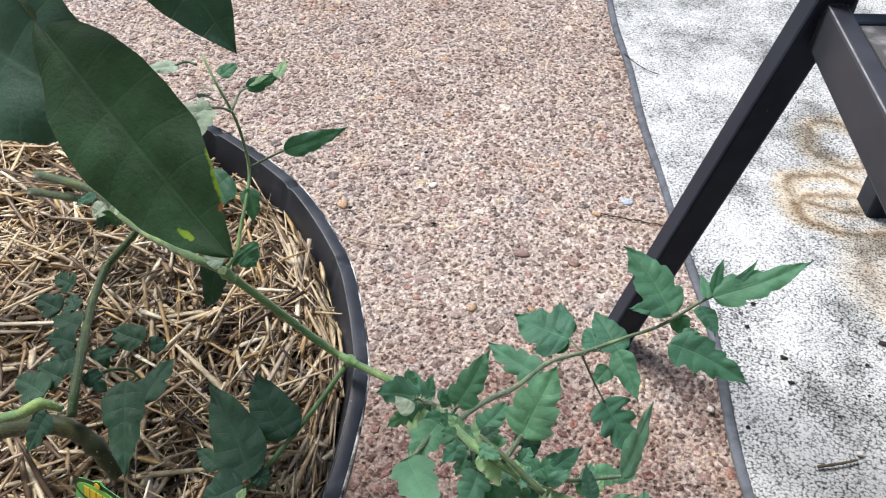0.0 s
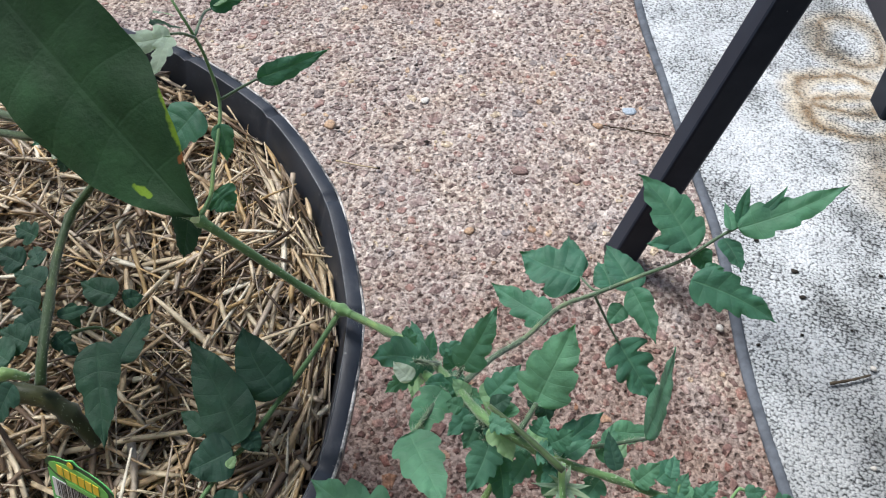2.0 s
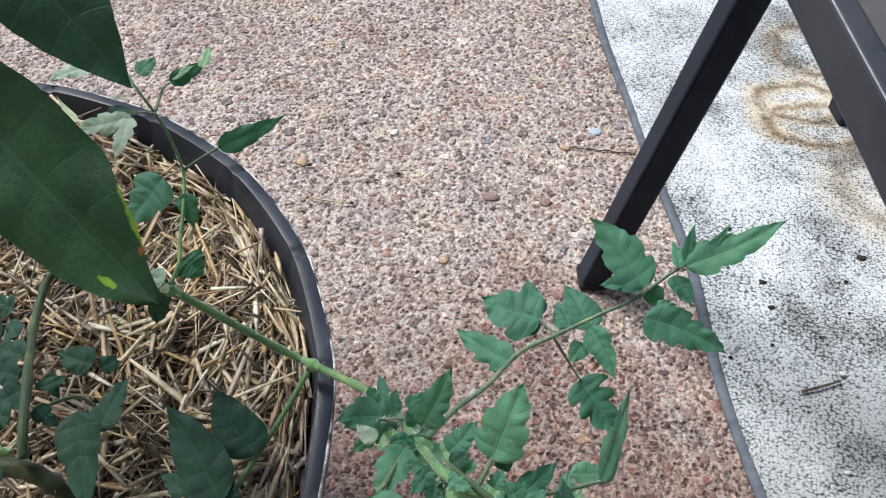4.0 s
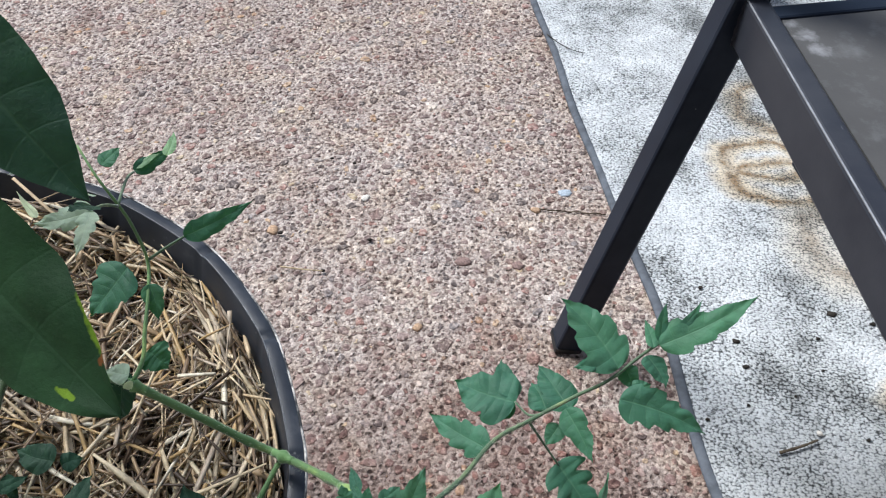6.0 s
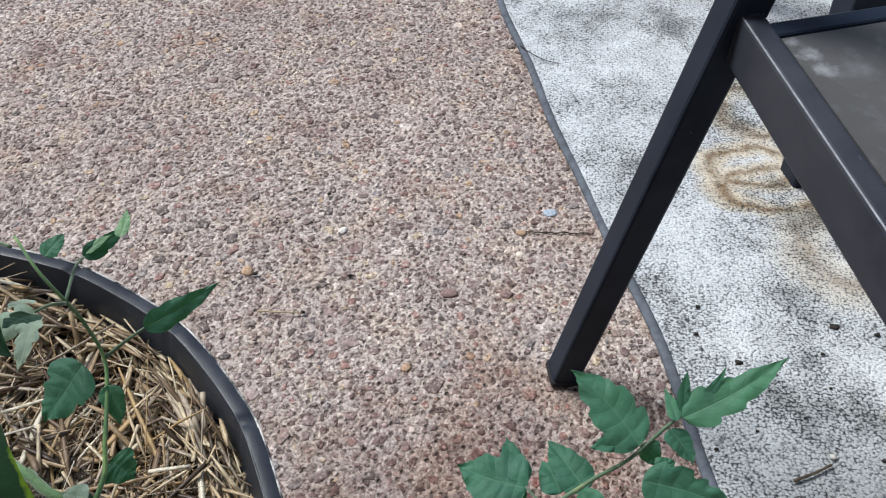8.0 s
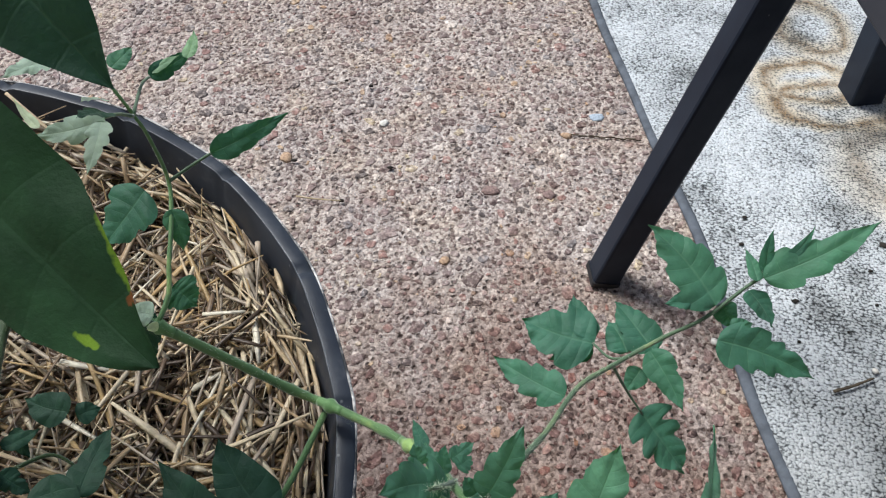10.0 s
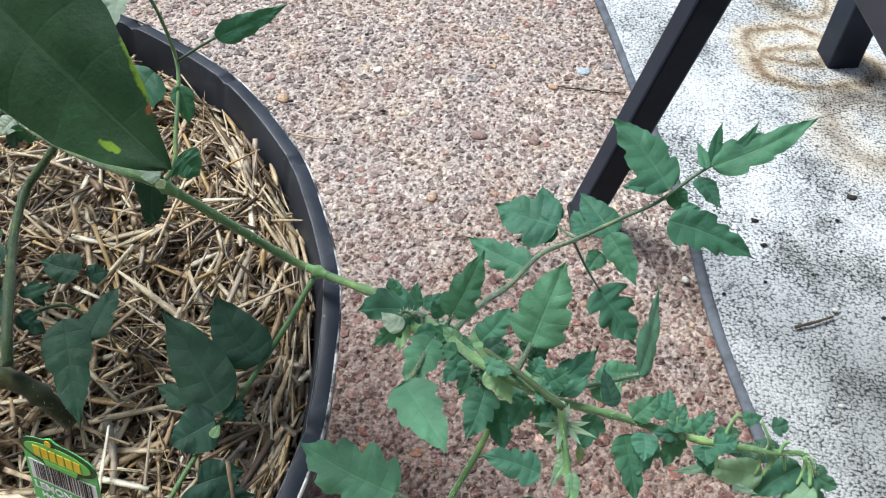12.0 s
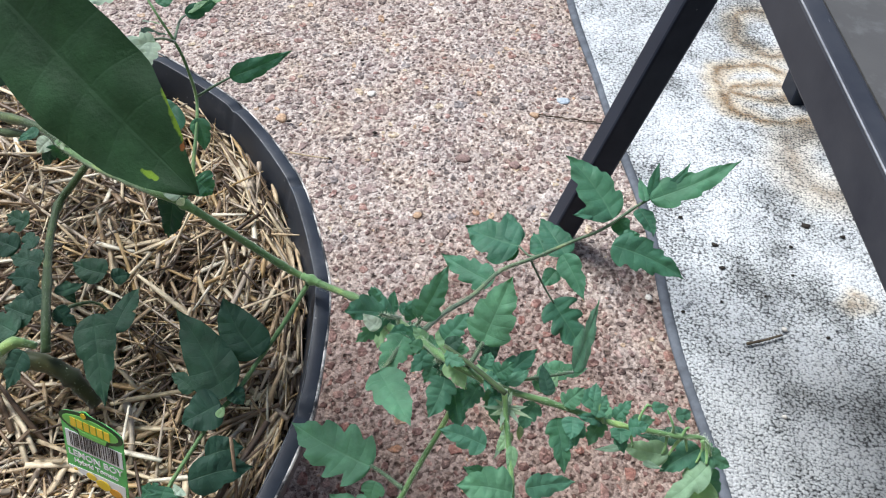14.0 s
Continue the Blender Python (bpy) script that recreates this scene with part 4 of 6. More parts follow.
# leaves along the main stem
leaf_m = stalk("leaf", [(0.0750, -0.0420, 0.3620), (0.0710, -0.0480, 0.3720), (0.0660, -0.0530, 0.3800)], 0.0012, 0.0008)
leaflet(leaf_m, (0.0720, -0.0470, 0.3700), (0.0500, -0.0590, 0.3880), 0.0225, 4, 0.30, 0.10, 0, YOUNG)
leaflet(leaf_m, (0.0710, -0.0410, 0.3660), (0.0710, -0.0340, 0.3740), 0.0060, 1, 0.00, 0.10, 0, YOUNG)
leaflet(leaf_m, (0.0630, -0.0410, 0.3720), (0.0600, -0.0360, 0.3780), 0.0085, 3, 0.26, 0.10, 0, YOUNG)
leaflet(leaf_m, (0.0650, -0.0540, 0.3720), (0.0560, -0.0640, 0.3720), 0.0095, 3, 0.26, 0.10, 0, YOUNG)
leaf_n = stalk("leaf", [(0.0810, -0.0590, 0.3760), (0.0830, -0.0580, 0.3820), (0.0850, -0.0570, 0.3880)], 0.0012, 0.0008)
leaflet(leaf_n, (0.0840, -0.0580, 0.3860), (0.0940, -0.0450, 0.4110), 0.0150, 3, 0.20, 0.08, 0, YOUNG)
leaflet(leaf_n, (0.0810, -0.0540, 0.3800), (0.0770, -0.0510, 0.3860), 0.0065, 1, 0.00, 0.10, 0, YOUNG)
leaflet(leaf_n, (0.0950, -0.0700, 0.3900), (0.1050, -0.0610, 0.4000), 0.0120, 3, 0.18, 0.10, 0, YOUNG)
leaf_p = stalk("leaf", [(0.1050, -0.0880, 0.3980), (0.1080, -0.0830, 0.4000), (0.1110, -0.0760, 0.4000)], 0.0012, 0.0008)
leaflet(leaf_p, (0.1110, -0.0760, 0.3990), (0.1210, -0.0540, 0.4190), 0.0225, 3, 0.16, 0.08, 0, YOUNG)
leaflet(leaf_p, (0.1140, -0.0610, 0.3840), (0.1190, -0.0690, 0.3740), 0.0125, 2, 0.20, 0.10, 0, SHADED)
leaflet(leaf_p, (0.1020, -0.0800, 0.3940), (0.1000, -0.0740, 0.3960), 0.0090, 1, 0.00, 0.10, 0, YOUNG)
leaflet(leaf_p, (0.0960, -0.0780, 0.3960), (0.1030, -0.0750, 0.4000), 0.0070, 1, 0.00, 0.10, 0, SHADED)
leaf_o = stalk("leaf", [(0.0820, -0.0590, 0.3760), (0.0780, -0.0670, 0.3820), (0.0740, -0.0790, 0.3880), (0.0700, -0.0900, 0.3920)], 0.0012, 0.0008)
leaflet(leaf_o, (0.0780, -0.0660, 0.3840), (0.0710, -0.0920, 0.3900), 0.0160, 3, 0.18, 0.15, 0, YOUNG)
leaflet(leaf_o, (0.0690, -0.0900, 0.3920), (0.0840, -0.1180, 0.4020), 0.0190, 3, 0.16, 0.15, 0, YOUNG)
leaflet(leaf_o, (0.0790, -0.0650, 0.3800), (0.0830, -0.0700, 0.3740), 0.0070, 1, 0.00, 0.10, 0, YOUNG)
leaf_v = stalk("leaf", [(0.0930, -0.0810, 0.3940), (0.0940, -0.0830, 0.3880), (0.0970, -0.0860, 0.3840), (0.1020, -0.0890, 0.3810)], 0.0011, 0.0007)
leaflet(leaf_v, (0.0920, -0.0790, 0.3910), (0.0880, -0.0890, 0.3840), 0.0110, 3, 0.18, 0.15, 0, YOUNG)
leaflet(leaf_v, (0.0970, -0.0860, 0.3860), (0.0910, -0.1030, 0.3800), 0.0145, 3, 0.16, 0.15, 0, YOUNG)
leaflet(leaf_v, (0.1010, -0.0880, 0.3810), (0.1050, -0.1030, 0.3720), 0.0130, 3, 0.16, 0.15, 0, GREEN)
leaflet(leaf_v, (0.0970, -0.0860, 0.3990), (0.1050, -0.0960, 0.3940), 0.0095, 2, 0.20, 0.10, 0, FRESH)
leaflet(leaf_v, (0.0940, -0.0830, 0.3920), (0.0950, -0.0840, 0.3880), 0.0060, 1, 0.00, 0.10, 0, SHADED)
leaf_s = stalk("leaf", [(0.1210, -0.0950, 0.3960), (0.1230, -0.1050, 0.3880), (0.1250, -0.1150, 0.3820), (0.1270, -0.1280, 0.3770), (0.1280, -0.1460, 0.3700)], 0.0013, 0.0011, PALE_STEM)
leaflet(leaf_s, (0.1190, -0.0880, 0.3900), (0.1360, -0.0720, 0.3940), 0.0125, 3, 0.16, 0.10, 0, GREEN)
leaflet(leaf_s, (0.1230, -0.0900, 0.3920), (0.1320, -0.0830, 0.3940), 0.0060, 1, 0.00, 0.10, 0, YOUNG)
leaflet(leaf_s, (0.1420, -0.0890, 0.3840), (0.1380, -0.0770, 0.3900), 0.0068, 1, 0.00, 0.10, 0, SHADED)
leaflet(leaf_s, (0.1150, -0.1160, 0.3860), (0.0950, -0.1120, 0.3890), 0.0125, 3, 0.22, 0.10, 0, YOUNG)
leaflet(leaf_s, (0.1270, -0.1310, 0.3780), (0.1040, -0.1310, 0.3800), 0.0200, 3, 0.16, 0.15, 0, YOUNG)
leaflet(leaf_s, (0.1260, -0.1260, 0.3740), (0.1070, -0.1190, 0.3720), 0.0120, 3, 0.20, 0.10, 0, GREEN)
leaflet(leaf_s, (0.1270, -0.1310, 0.3740), (0.1140, -0.1350, 0.3700), 0.0100, 3, 0.26, 0.10, 0, GREEN)
leaflet(leaf_s, (0.1460, -0.0960, 0.3780), (0.1510, -0.1160, 0.3660), 0.0130, 3, 0.20, 0.15, 0, GREEN)
leaflet(leaf_s, (0.1330, -0.1270, 0.3740), (0.1550, -0.1210, 0.3710), 0.0115, 3, 0.16, 0.12, 0, YOUNG)
leaflet(leaf_s, (0.1300, -0.1410, 0.3700), (0.1520, -0.1420, 0.3650), 0.0110, 3, 0.21, 0.10, 0, YOUNG)
leaflet(leaf_s, (0.1280, -0.1420, 0.3700), (0.1160, -0.1470, 0.3640), 0.0130, 3, 0.21, 0.10, 0, YOUNG)
leaflet(leaf_s, (0.1130, -0.1420, 0.3680), (0.0980, -0.1470, 0.3640), 0.0130, 3, 0.20, 0.10, 0, YOUNG)
leaflet(leaf_s, (0.1260, -0.1140, 0.3840), (0.1250, -0.1250, 0.3780), 0.0050, 1, 0.00, 0.10, 0, FRESH)
leaflet(leaf_s, (0.1240, -0.1100, 0.3840), (0.1200, -0.1150, 0.3800), 0.0050, 1, 0.00, 0.10, 0, FRESH)
leaflet(leaf_s, (0.1240, -0.1070, 0.3850), (0.1190, -0.1180, 0.3780), 0.0040, 1, 0.00, 0.10, 0, SEPAL)
leaflet(leaf_n, (0.0850, -0.0640, 0.3812), (0.0780, -0.0620, 0.3860), 0.0080, 2, 0.18, 0.12, 0, YOUNG)
leaflet(leaf_v, (0.1120, -0.0840, 0.3861), (0.1170, -0.0780, 0.3885), 0.0090, 1, 0.17, 0.12, 0, FRESH)
leaflet(leaf_v, (0.0650, -0.0350, 0.3477), (0.0650, -0.0520, 0.3497), 0.0101, 3, 0.26, 0.12, 0, FRESH)
leaflet(leaf_v, (0.1040, -0.0820, 0.3873), (0.1130, -0.0900, 0.3902), 0.0098, 3, 0.23, 0.12, 0, YOUNG)
leaflet(leaf_s, (0.1170, -0.0880, 0.3954), (0.1240, -0.0850, 0.4013), 0.0090, 2, 0.25, 0.12, 0, GREEN)
leaflet(leaf_s, (0.1700, -0.1020, 0.3839), (0.1740, -0.1100, 0.3777), 0.0081, 3, 0.16, 0.12, 0, YOUNG)
leaflet(leaf_n, (0.0990, -0.0830, 0.3927), (0.0940, -0.0850, 0.3900), 0.0086, 3, 0.23, 0.12, 0, YOUNG)
leaflet(leaf_s, (0.0860, -0.0810, 0.3993), (0.0800, -0.0800, 0.3999), 0.0065, 1, 0.30, 0.12, 0, GREEN)
leaflet(leaf_n, (0.0900, -0.0770, 0.3882), (0.0820, -0.0870, 0.3889), 0.0102, 3, 0.21, 0.12, 0, YOUNG)
leaflet(leaf_v, (0.1670, -0.0950, 0.3779), (0.1530, -0.0970, 0.3837), 0.0073, 3, 0.24, 0.12, 0, YOUNG)
leaflet(leaf_v, (0.0640, -0.0220, 0.3440), (0.0580, -0.0040, 0.3363), 0.0061, 1, 0.29, 0.12, 0, GREEN)
leaflet(leaf_s, (0.1200, -0.0890, 0.3849), (0.1150, -0.1010, 0.3887), 0.0070, 3, 0.17, 0.12, 0, YOUNG)
leaflet(leaf_p, (0.1720, -0.1010, 0.3831), (0.1710, -0.1090, 0.3846), 0.0089, 1, 0.17, 0.12, 0, GREEN)
leaflet(leaf_p, (0.1740, -0.0890, 0.3685), (0.1790, -0.0830, 0.3729), 0.0079, 2, 0.27, 0.12, 0, YOUNG)
leaflet(leaf_s, (0.1120, -0.0850, 0.3948), (0.1150, -0.0790, 0.3981), 0.0088, 3, 0.24, 0.12, 0, YOUNG)
leaflet(leaf_n, (0.0880, -0.0660, 0.3810), (0.0810, -0.0620, 0.3859), 0.0065, 1, 0.22, 0.12, 0, FRESH)
leaflet(leaf_v, (0.1760, -0.0990, 0.3806), (0.1840, -0.0990, 0.3843), 0.0089, 3, 0.23, 0.12, 0, YOUNG)
leaflet(leaf_p, (0.1560, -0.0910, 0.3679), (0.1540, -0.1000, 0.3724), 0.0100, 1, 0.15, 0.12, 0, YOUNG)
leaflet(leaf_n, (0.0780, -0.0500, 0.3669), (0.0870, -0.0480, 0.3636), 0.0070, 3, 0.27, 0.12, 0, YOUNG)
leaflet(leaf_s, (0.0960, -0.0740, 0.3835), (0.1000, -0.0720, 0.3884), 0.0096, 1, 0.22, 0.12, 0, FRESH)
leaflet(leaf_n, (0.1520, -0.0970, 0.3818), (0.1510, -0.1070, 0.3804), 0.0094, 1, 0.28, 0.12, 0, YOUNG)
leaflet(leaf_v, (0.0660, -0.0330, 0.3543), (0.0730, -0.0280, 0.3507), 0.0073, 3, 0.21, 0.12, 0, YOUNG)
leaflet(leaf_n, (0.1160, -0.0880, 0.3886), (0.1230, -0.0880, 0.3907), 0.0076, 1, 0.24, 0.12, 0, YOUNG)
leaflet(leaf_v, (0.0960, -0.0870, 0.4027), (0.1040, -0.0910, 0.4053), 0.0073, 3, 0.22, 0.12, 0, YOUNG)
leaflet(leaf_n, (0.0850, -0.0590, 0.3734), (0.0950, -0.0670, 0.3786), 0.0076, 3, 0.17, 0.12, 0, YOUNG)
leaflet(leaf_n, (0.1670, -0.0950, 0.3782), (0.1680, -0.0830, 0.3768), 0.0069, 3, 0.16, 0.12, 0, YOUNG)
leaflet(leaf_n, (0.1120, -0.0940, 0.3998), (0.1180, -0.0950, 0.4012), 0.0097, 3, 0.24, 0.12, 0, YOUNG)
leaflet(leaf_s, (0.0650, -0.0320, 0.3550), (0.0640, -0.0260, 0.3592), 0.0066, 1, 0.19, 0.12, 0, YOUNG)
leaflet(leaf_v, (0.1230, -0.0860, 0.3846), (0.1220, -0.0780, 0.3897), 0.0084, 1, 0.21, 0.12, 0, YOUNG)
leaflet(leaf_v, (0.1790, -0.0940, 0.3737), (0.1930, -0.0870, 0.3679), 0.0077, 2, 0.17, 0.12, 0, YOUNG)
leaflet(leaf_p, (0.1410, -0.0820, 0.3744), (0.1480, -0.0730, 0.3746), 0.0073, 2, 0.28, 0.12, 0, FRESH)
leaflet(leaf_s, (0.1720, -0.0930, 0.3786), (0.1780, -0.0870, 0.3830), 0.0072, 3, 0.22, 0.12, 0, YOUNG)
leaflet(leaf_v, (0.0790, -0.0610, 0.3804), (0.0710, -0.0640, 0.3822), 0.0068, 1, 0.22, 0.12, 0, YOUNG)
leaflet(leaf_p, (0.1600, -0.0830, 0.3683), (0.1690, -0.0740, 0.3694), 0.0095, 1, 0.29, 0.12, 0, GREEN)
leaflet(leaf_n, (0.0880, -0.0680, 0.3817), (0.0950, -0.0800, 0.3863), 0.0070, 1, 0.20, 0.12, 0, YOUNG)
leaflet(leaf_v, (0.0700, -0.0400, 0.3614), (0.0700, -0.0490, 0.3615), 0.0090, 1, 0.15, 0.12, 0, GREEN)
leaflet(leaf_p, (0.0990, -0.0870, 0.4015), (0.0960, -0.0820, 0.4011), 0.0064, 3, 0.16, 0.12, 0, YOUNG)
leaflet(leaf_v, (0.0760, -0.0320, 0.3512), (0.0820, -0.0250, 0.3474), 0.0090, 3, 0.17, 0.12, 0, GREEN)
leaflet(leaf_p, (0.1260, -0.0840, 0.3752), (0.1150, -0.0850, 0.3763), 0.0092, 2, 0.18, 0.12, 0, YOUNG)
leaflet(leaf_s, (0.0710, -0.0390, 0.3599), (0.0620, -0.0270, 0.3610), 0.0080, 3, 0.27, 0.12, 0, YOUNG)
leaflet(leaf_s, (0.0690, -0.0390, 0.3593), (0.0560, -0.0330, 0.3551), 0.0061, 2, 0.16, 0.12, 0, FRESH)
leaflet(leaf_n, (0.0920, -0.0660, 0.3818), (0.1040, -0.0580, 0.3787), 0.0098, 1, 0.17, 0.12, 0, FRESH)
leaflet(leaf_v, (0.0740, -0.0250, 0.3432), (0.0830, -0.0180, 0.3446), 0.0076, 2, 0.24, 0.12, 0, YOUNG)
leaflet(leaf_s, (0.1570, -0.0930, 0.3714), (0.1590, -0.1020, 0.3743), 0.0059, 3, 0.28, 0.12, 0, YOUNG)
leaflet(leaf_s, (0.1550, -0.0960, 0.3780), (0.1460, -0.1090, 0.3700), 0.0130, 3, 0.20, 0.12, 0, YOUNG)
leaflet(leaf_s, (0.1660, -0.0940, 0.3760), (0.1610, -0.1040, 0.3700), 0.0100, 3, 0.20, 0.12, 0, YOUNG)
leaflet(leaf_s, (0.1370, -0.0910, 0.3800), (0.1300, -0.1020, 0.3740), 0.0100, 3, 0.20, 0.12, 0, YOUNG)
leaflet(leaf_s, (0.1480, -0.0930, 0.3840), (0.1560, -0.0870, 0.3900), 0.0100, 3, 0.20, 0.12, 0, YOUNG)
leaflet(leaf_s, (0.1620, -0.0960, 0.3820), (0.1660, -0.0880, 0.3880), 0.0080, 3, 0.20, 0.12, 0, YOUNG)
leaflet(leaf_s, (0.1110, -0.0890, 0.3880), (0.1050, -0.0990, 0.3820), 0.0100, 3, 0.20, 0.12, 0, YOUNG)
leaflet(leaf_s, (0.1170, -0.0890, 0.3860), (0.1210, -0.1010, 0.3760), 0.0100, 3, 0.20, 0.12, 0, YOUNG)
# open calyx of a spent flower
leaflet(leaf_s, (0.1230, -0.1000, 0.3890), (0.1150, -0.1050, 0.3910), 0.0025, 1, 0.00, -0.25, 0, SEPAL)
leaflet(leaf_s, (0.1230, -0.1000, 0.3890), (0.1320, -0.0990, 0.3910), 0.0024, 1, 0.00, -0.25, 0, SEPAL)
leaflet(leaf_s, (0.1230, -0.1000, 0.3890), (0.1250, -0.0920, 0.3910), 0.0024, 1, 0.00, -0.25, 0, SEPAL)
leaflet(leaf_s, (0.1230, -0.1000, 0.3890), (0.1200, -0.1110, 0.3910), 0.0026, 1, 0.00, -0.25, 0, SEPAL)
leaflet(leaf_s, (0.1230, -0.1000, 0.3890), (0.1340, -0.1050, 0.3910), 0.0022, 1, 0.00, -0.25, 0, SEPAL)
leaflet(leaf_s, (0.1230, -0.1000, 0.3890), (0.1280, -0.1080, 0.3910), 0.0022, 1, 0.00, -0.25, 0, SEPAL)
leaflet(leaf_s, (0.1230, -0.1000, 0.3890), (0.1110, -0.1010, 0.3910), 0.0020, 1, 0.00, -0.25, 0, SEPAL)
leaflet(leaf_s, (0.1230, -0.1000, 0.3890), (0.1170, -0.0970, 0.3910), 0.0020, 1, 0.00, -0.25, 0, SEPAL)
BUD_AT = (0.1260, -0.1050, 0.3780)
leaf_q = stalk("leaf", [(0.1226, -0.0793, 0.3780), (0.1352, -0.0769, 0.3760), (0.1560, -0.0676, 0.3700)], 0.00114, 0.00072)
leaflet(leaf_q, (0.1404, -0.0810, 0.3720), (0.1431, -0.0655, 0.3750), 0.0092, 2, 0.20, 0.12, 0, YOUNG)
leaflet(leaf_q, (0.1556, -0.0685, 0.3720), (0.1783, -0.0090, 0.3500), 0.0136, 2, 0.20, 0.15, 40, YOUNG)
leaflet(leaf_q, (0.1625, -0.0863, 0.3780), (0.1640, -0.0778, 0.3800), 0.0058, 1, 0.10, 0.12, 0, YOUNG)
leaflet(leaf_q, (0.1476, -0.0552, 0.3500), (0.1701, -0.0487, 0.3450), 0.0101, 2, 0.20, 0.12, 0, YOUNG)
# leaf on the side stem
leaf_t = stalk("leaf", [(0.0843, -0.1125, 0.3280), (0.0746, -0.1047, 0.3250), (0.0679, -0.0997, 0.3220)], 0.00114, 0.00081)
leaflet(leaf_t, (0.0680, -0.1002, 0.3220), (0.0259, -0.0788, 0.3180), 0.0332, 4, 0.36, 0.10, 0, YOUNG)
leaflet(leaf_t, (0.0709, -0.1056, 0.3180), (0.0679, -0.1170, 0.3100), 0.0117, 2, 0.20, 0.12, 0, YOUNG)
leaflet(leaf_t, (0.0762, -0.1267, 0.3150), (0.0485, -0.1093, 0.3080), 0.0216, 3, 0.30, 0.15, 0, YOUNG)
leaflet(leaf_t, (0.0727, -0.1299, 0.3100), (0.0518, -0.1309, 0.3040), 0.0128, 3, 0.25, 0.15, 0, YOUNG)
leaflet(leaf_t, (0.0492, -0.1416, 0.3050), (0.0377, -0.1289, 0.3050), 0.0129, 3, 0.30, 0.12, 0, YOUNG)
leaflet(leaf_t, (0.0447, -0.1442, 0.3050), (0.0288, -0.1336, 0.3030), 0.0129, 3, 0.30, 0.12, 0, YOUNG)
leaf_u = stalk("leaf", [(0.0827, -0.1178, 0.3250), (0.0943, -0.1241, 0.3200), (0.1046, -0.1305, 0.3150), (0.1124, -0.1383, 0.3100)], 0.001045, 0.00072)
leaflet(leaf_u, (0.1033, -0.1310, 0.3160), (0.1270, -0.1192, 0.3140), 0.0172, 4, 0.30, 0.15, 0, YOUNG)
leaflet(leaf_u, (0.0920, -0.1259, 0.3180), (0.0856, -0.1375, 0.3050), 0.0138, 3, 0.25, 0.20, 20, YOUNG)
leaflet(leaf_u, (0.1099, -0.1359, 0.3100), (0.1378, -0.1353, 0.3050), 0.0203, 4, 0.30, 0.12, 0, YOUNG)
leaflet(leaf_u, (0.1048, -0.1318, 0.3120), (0.0983, -0.1427, 0.3000), 0.0145, 3, 0.25, 0.12, 0, YOUNG)
# growing tip
leaf_w = stalk("leaf", [(0.2090, -0.0990, 0.3755), (0.2120, -0.1020, 0.3720), (0.2120, -0.1070, 0.3690)], 0.00090, 0.00063, PALE_STEM)
leaflet(leaf_w, (0.2130, -0.1070, 0.3690), (0.1930, -0.1210, 0.3520), 0.0120, 2, 0.30, 0.10, 20, DOWNY)
leaflet(leaf_w, (0.2130, -0.1070, 0.3690), (0.2110, -0.1140, 0.3570), 0.0052, 1, 0.00, 0.10, 10, DOWNY)
leaflet(leaf_w, (0.2130, -0.1100, 0.3620), (0.2100, -0.1250, 0.3390), 0.0170, 3, 0.22, 0.20, 20, FRESH)
leaflet(leaf_w, (0.2150, -0.1060, 0.3620), (0.2220, -0.1150, 0.3520), 0.0110, 2, 0.15, 0.12, 0, YOUNG)
leaflet(leaf_w, (0.2100, -0.1010, 0.3720), (0.2250, -0.1050, 0.3650), 0.0105, 3, 0.20, 0.10, 0, YOUNG)
leaflet(leaf_w, (0.2100, -0.1000, 0.3700), (0.1930, -0.1090, 0.3620), 0.0125, 2, 0.18, 0.12, 0, YOUNG)
leaf_x = stalk("leaf", [(0.2000, -0.0990, 0.3760), (0.1980, -0.1010, 0.3720), (0.1960, -0.1040, 0.3690)], 0.00085, 0.00054, PALE_STEM)
leaflet(leaf_x, (0.1960, -0.1040, 0.3690), (0.1760, -0.1000, 0.3660), 0.0115, 2, 0.15, 0.15, -10, DOWNY)
leaflet(leaf_x, (0.2080, -0.0900, 0.3620), (0.1860, -0.0910, 0.3600), 0.0090, 2, 0.12, 0.12, 0, SHADED)
leaflet(leaf_x, (0.1760, -0.1030, 0.3720), (0.1630, -0.1050, 0.3700), 0.0036, 1, 0.00, 0.10, 0, SEPAL)
leaflet(leaf_x, (0.1840, -0.1090, 0.3700), (0.1930, -0.1110, 0.3690), 0.0030, 1, 0.00, -0.10, 0, SEPAL)
# pale hooked flower stalks along the tip of the stem
for a, b, c in (((0.1800, -0.0980, 0.3780), (0.1810, -0.0940, 0.3840), (0.1830, -0.0910, 0.3870)),
                ((0.1960, -0.0980, 0.3770), (0.1950, -0.0970, 0.3820), (0.1920, -0.0920, 0.3860)),
                ((0.2000, -0.0990, 0.3770), (0.2010, -0.0970, 0.3800), (0.2020, -0.0970, 0.3820)),
                ((0.1800, -0.0970, 0.3770), (0.1790, -0.0990, 0.3740), (0.1800, -0.1030, 0.3710)),
                ((0.1940, -0.0980, 0.3760), (0.1940, -0.1020, 0.3720), (0.1930, -0.1040, 0.3690)),
                ((0.2020, -0.0980, 0.3760), (0.2030, -0.1000, 0.3730), (0.2040, -0.1020, 0.3700)),
                ((0.2100, -0.0990, 0.3750), (0.2100, -0.1020, 0.3710), (0.2080, -0.1060, 0.3680)),
                ((0.1660, -0.0970, 0.3790), (0.1630, -0.0930, 0.3840), (0.1650, -0.0890, 0.3860))):
    stalk("leaf", [a, b, c], 0.00075, 0.00045, PALE_STEM)
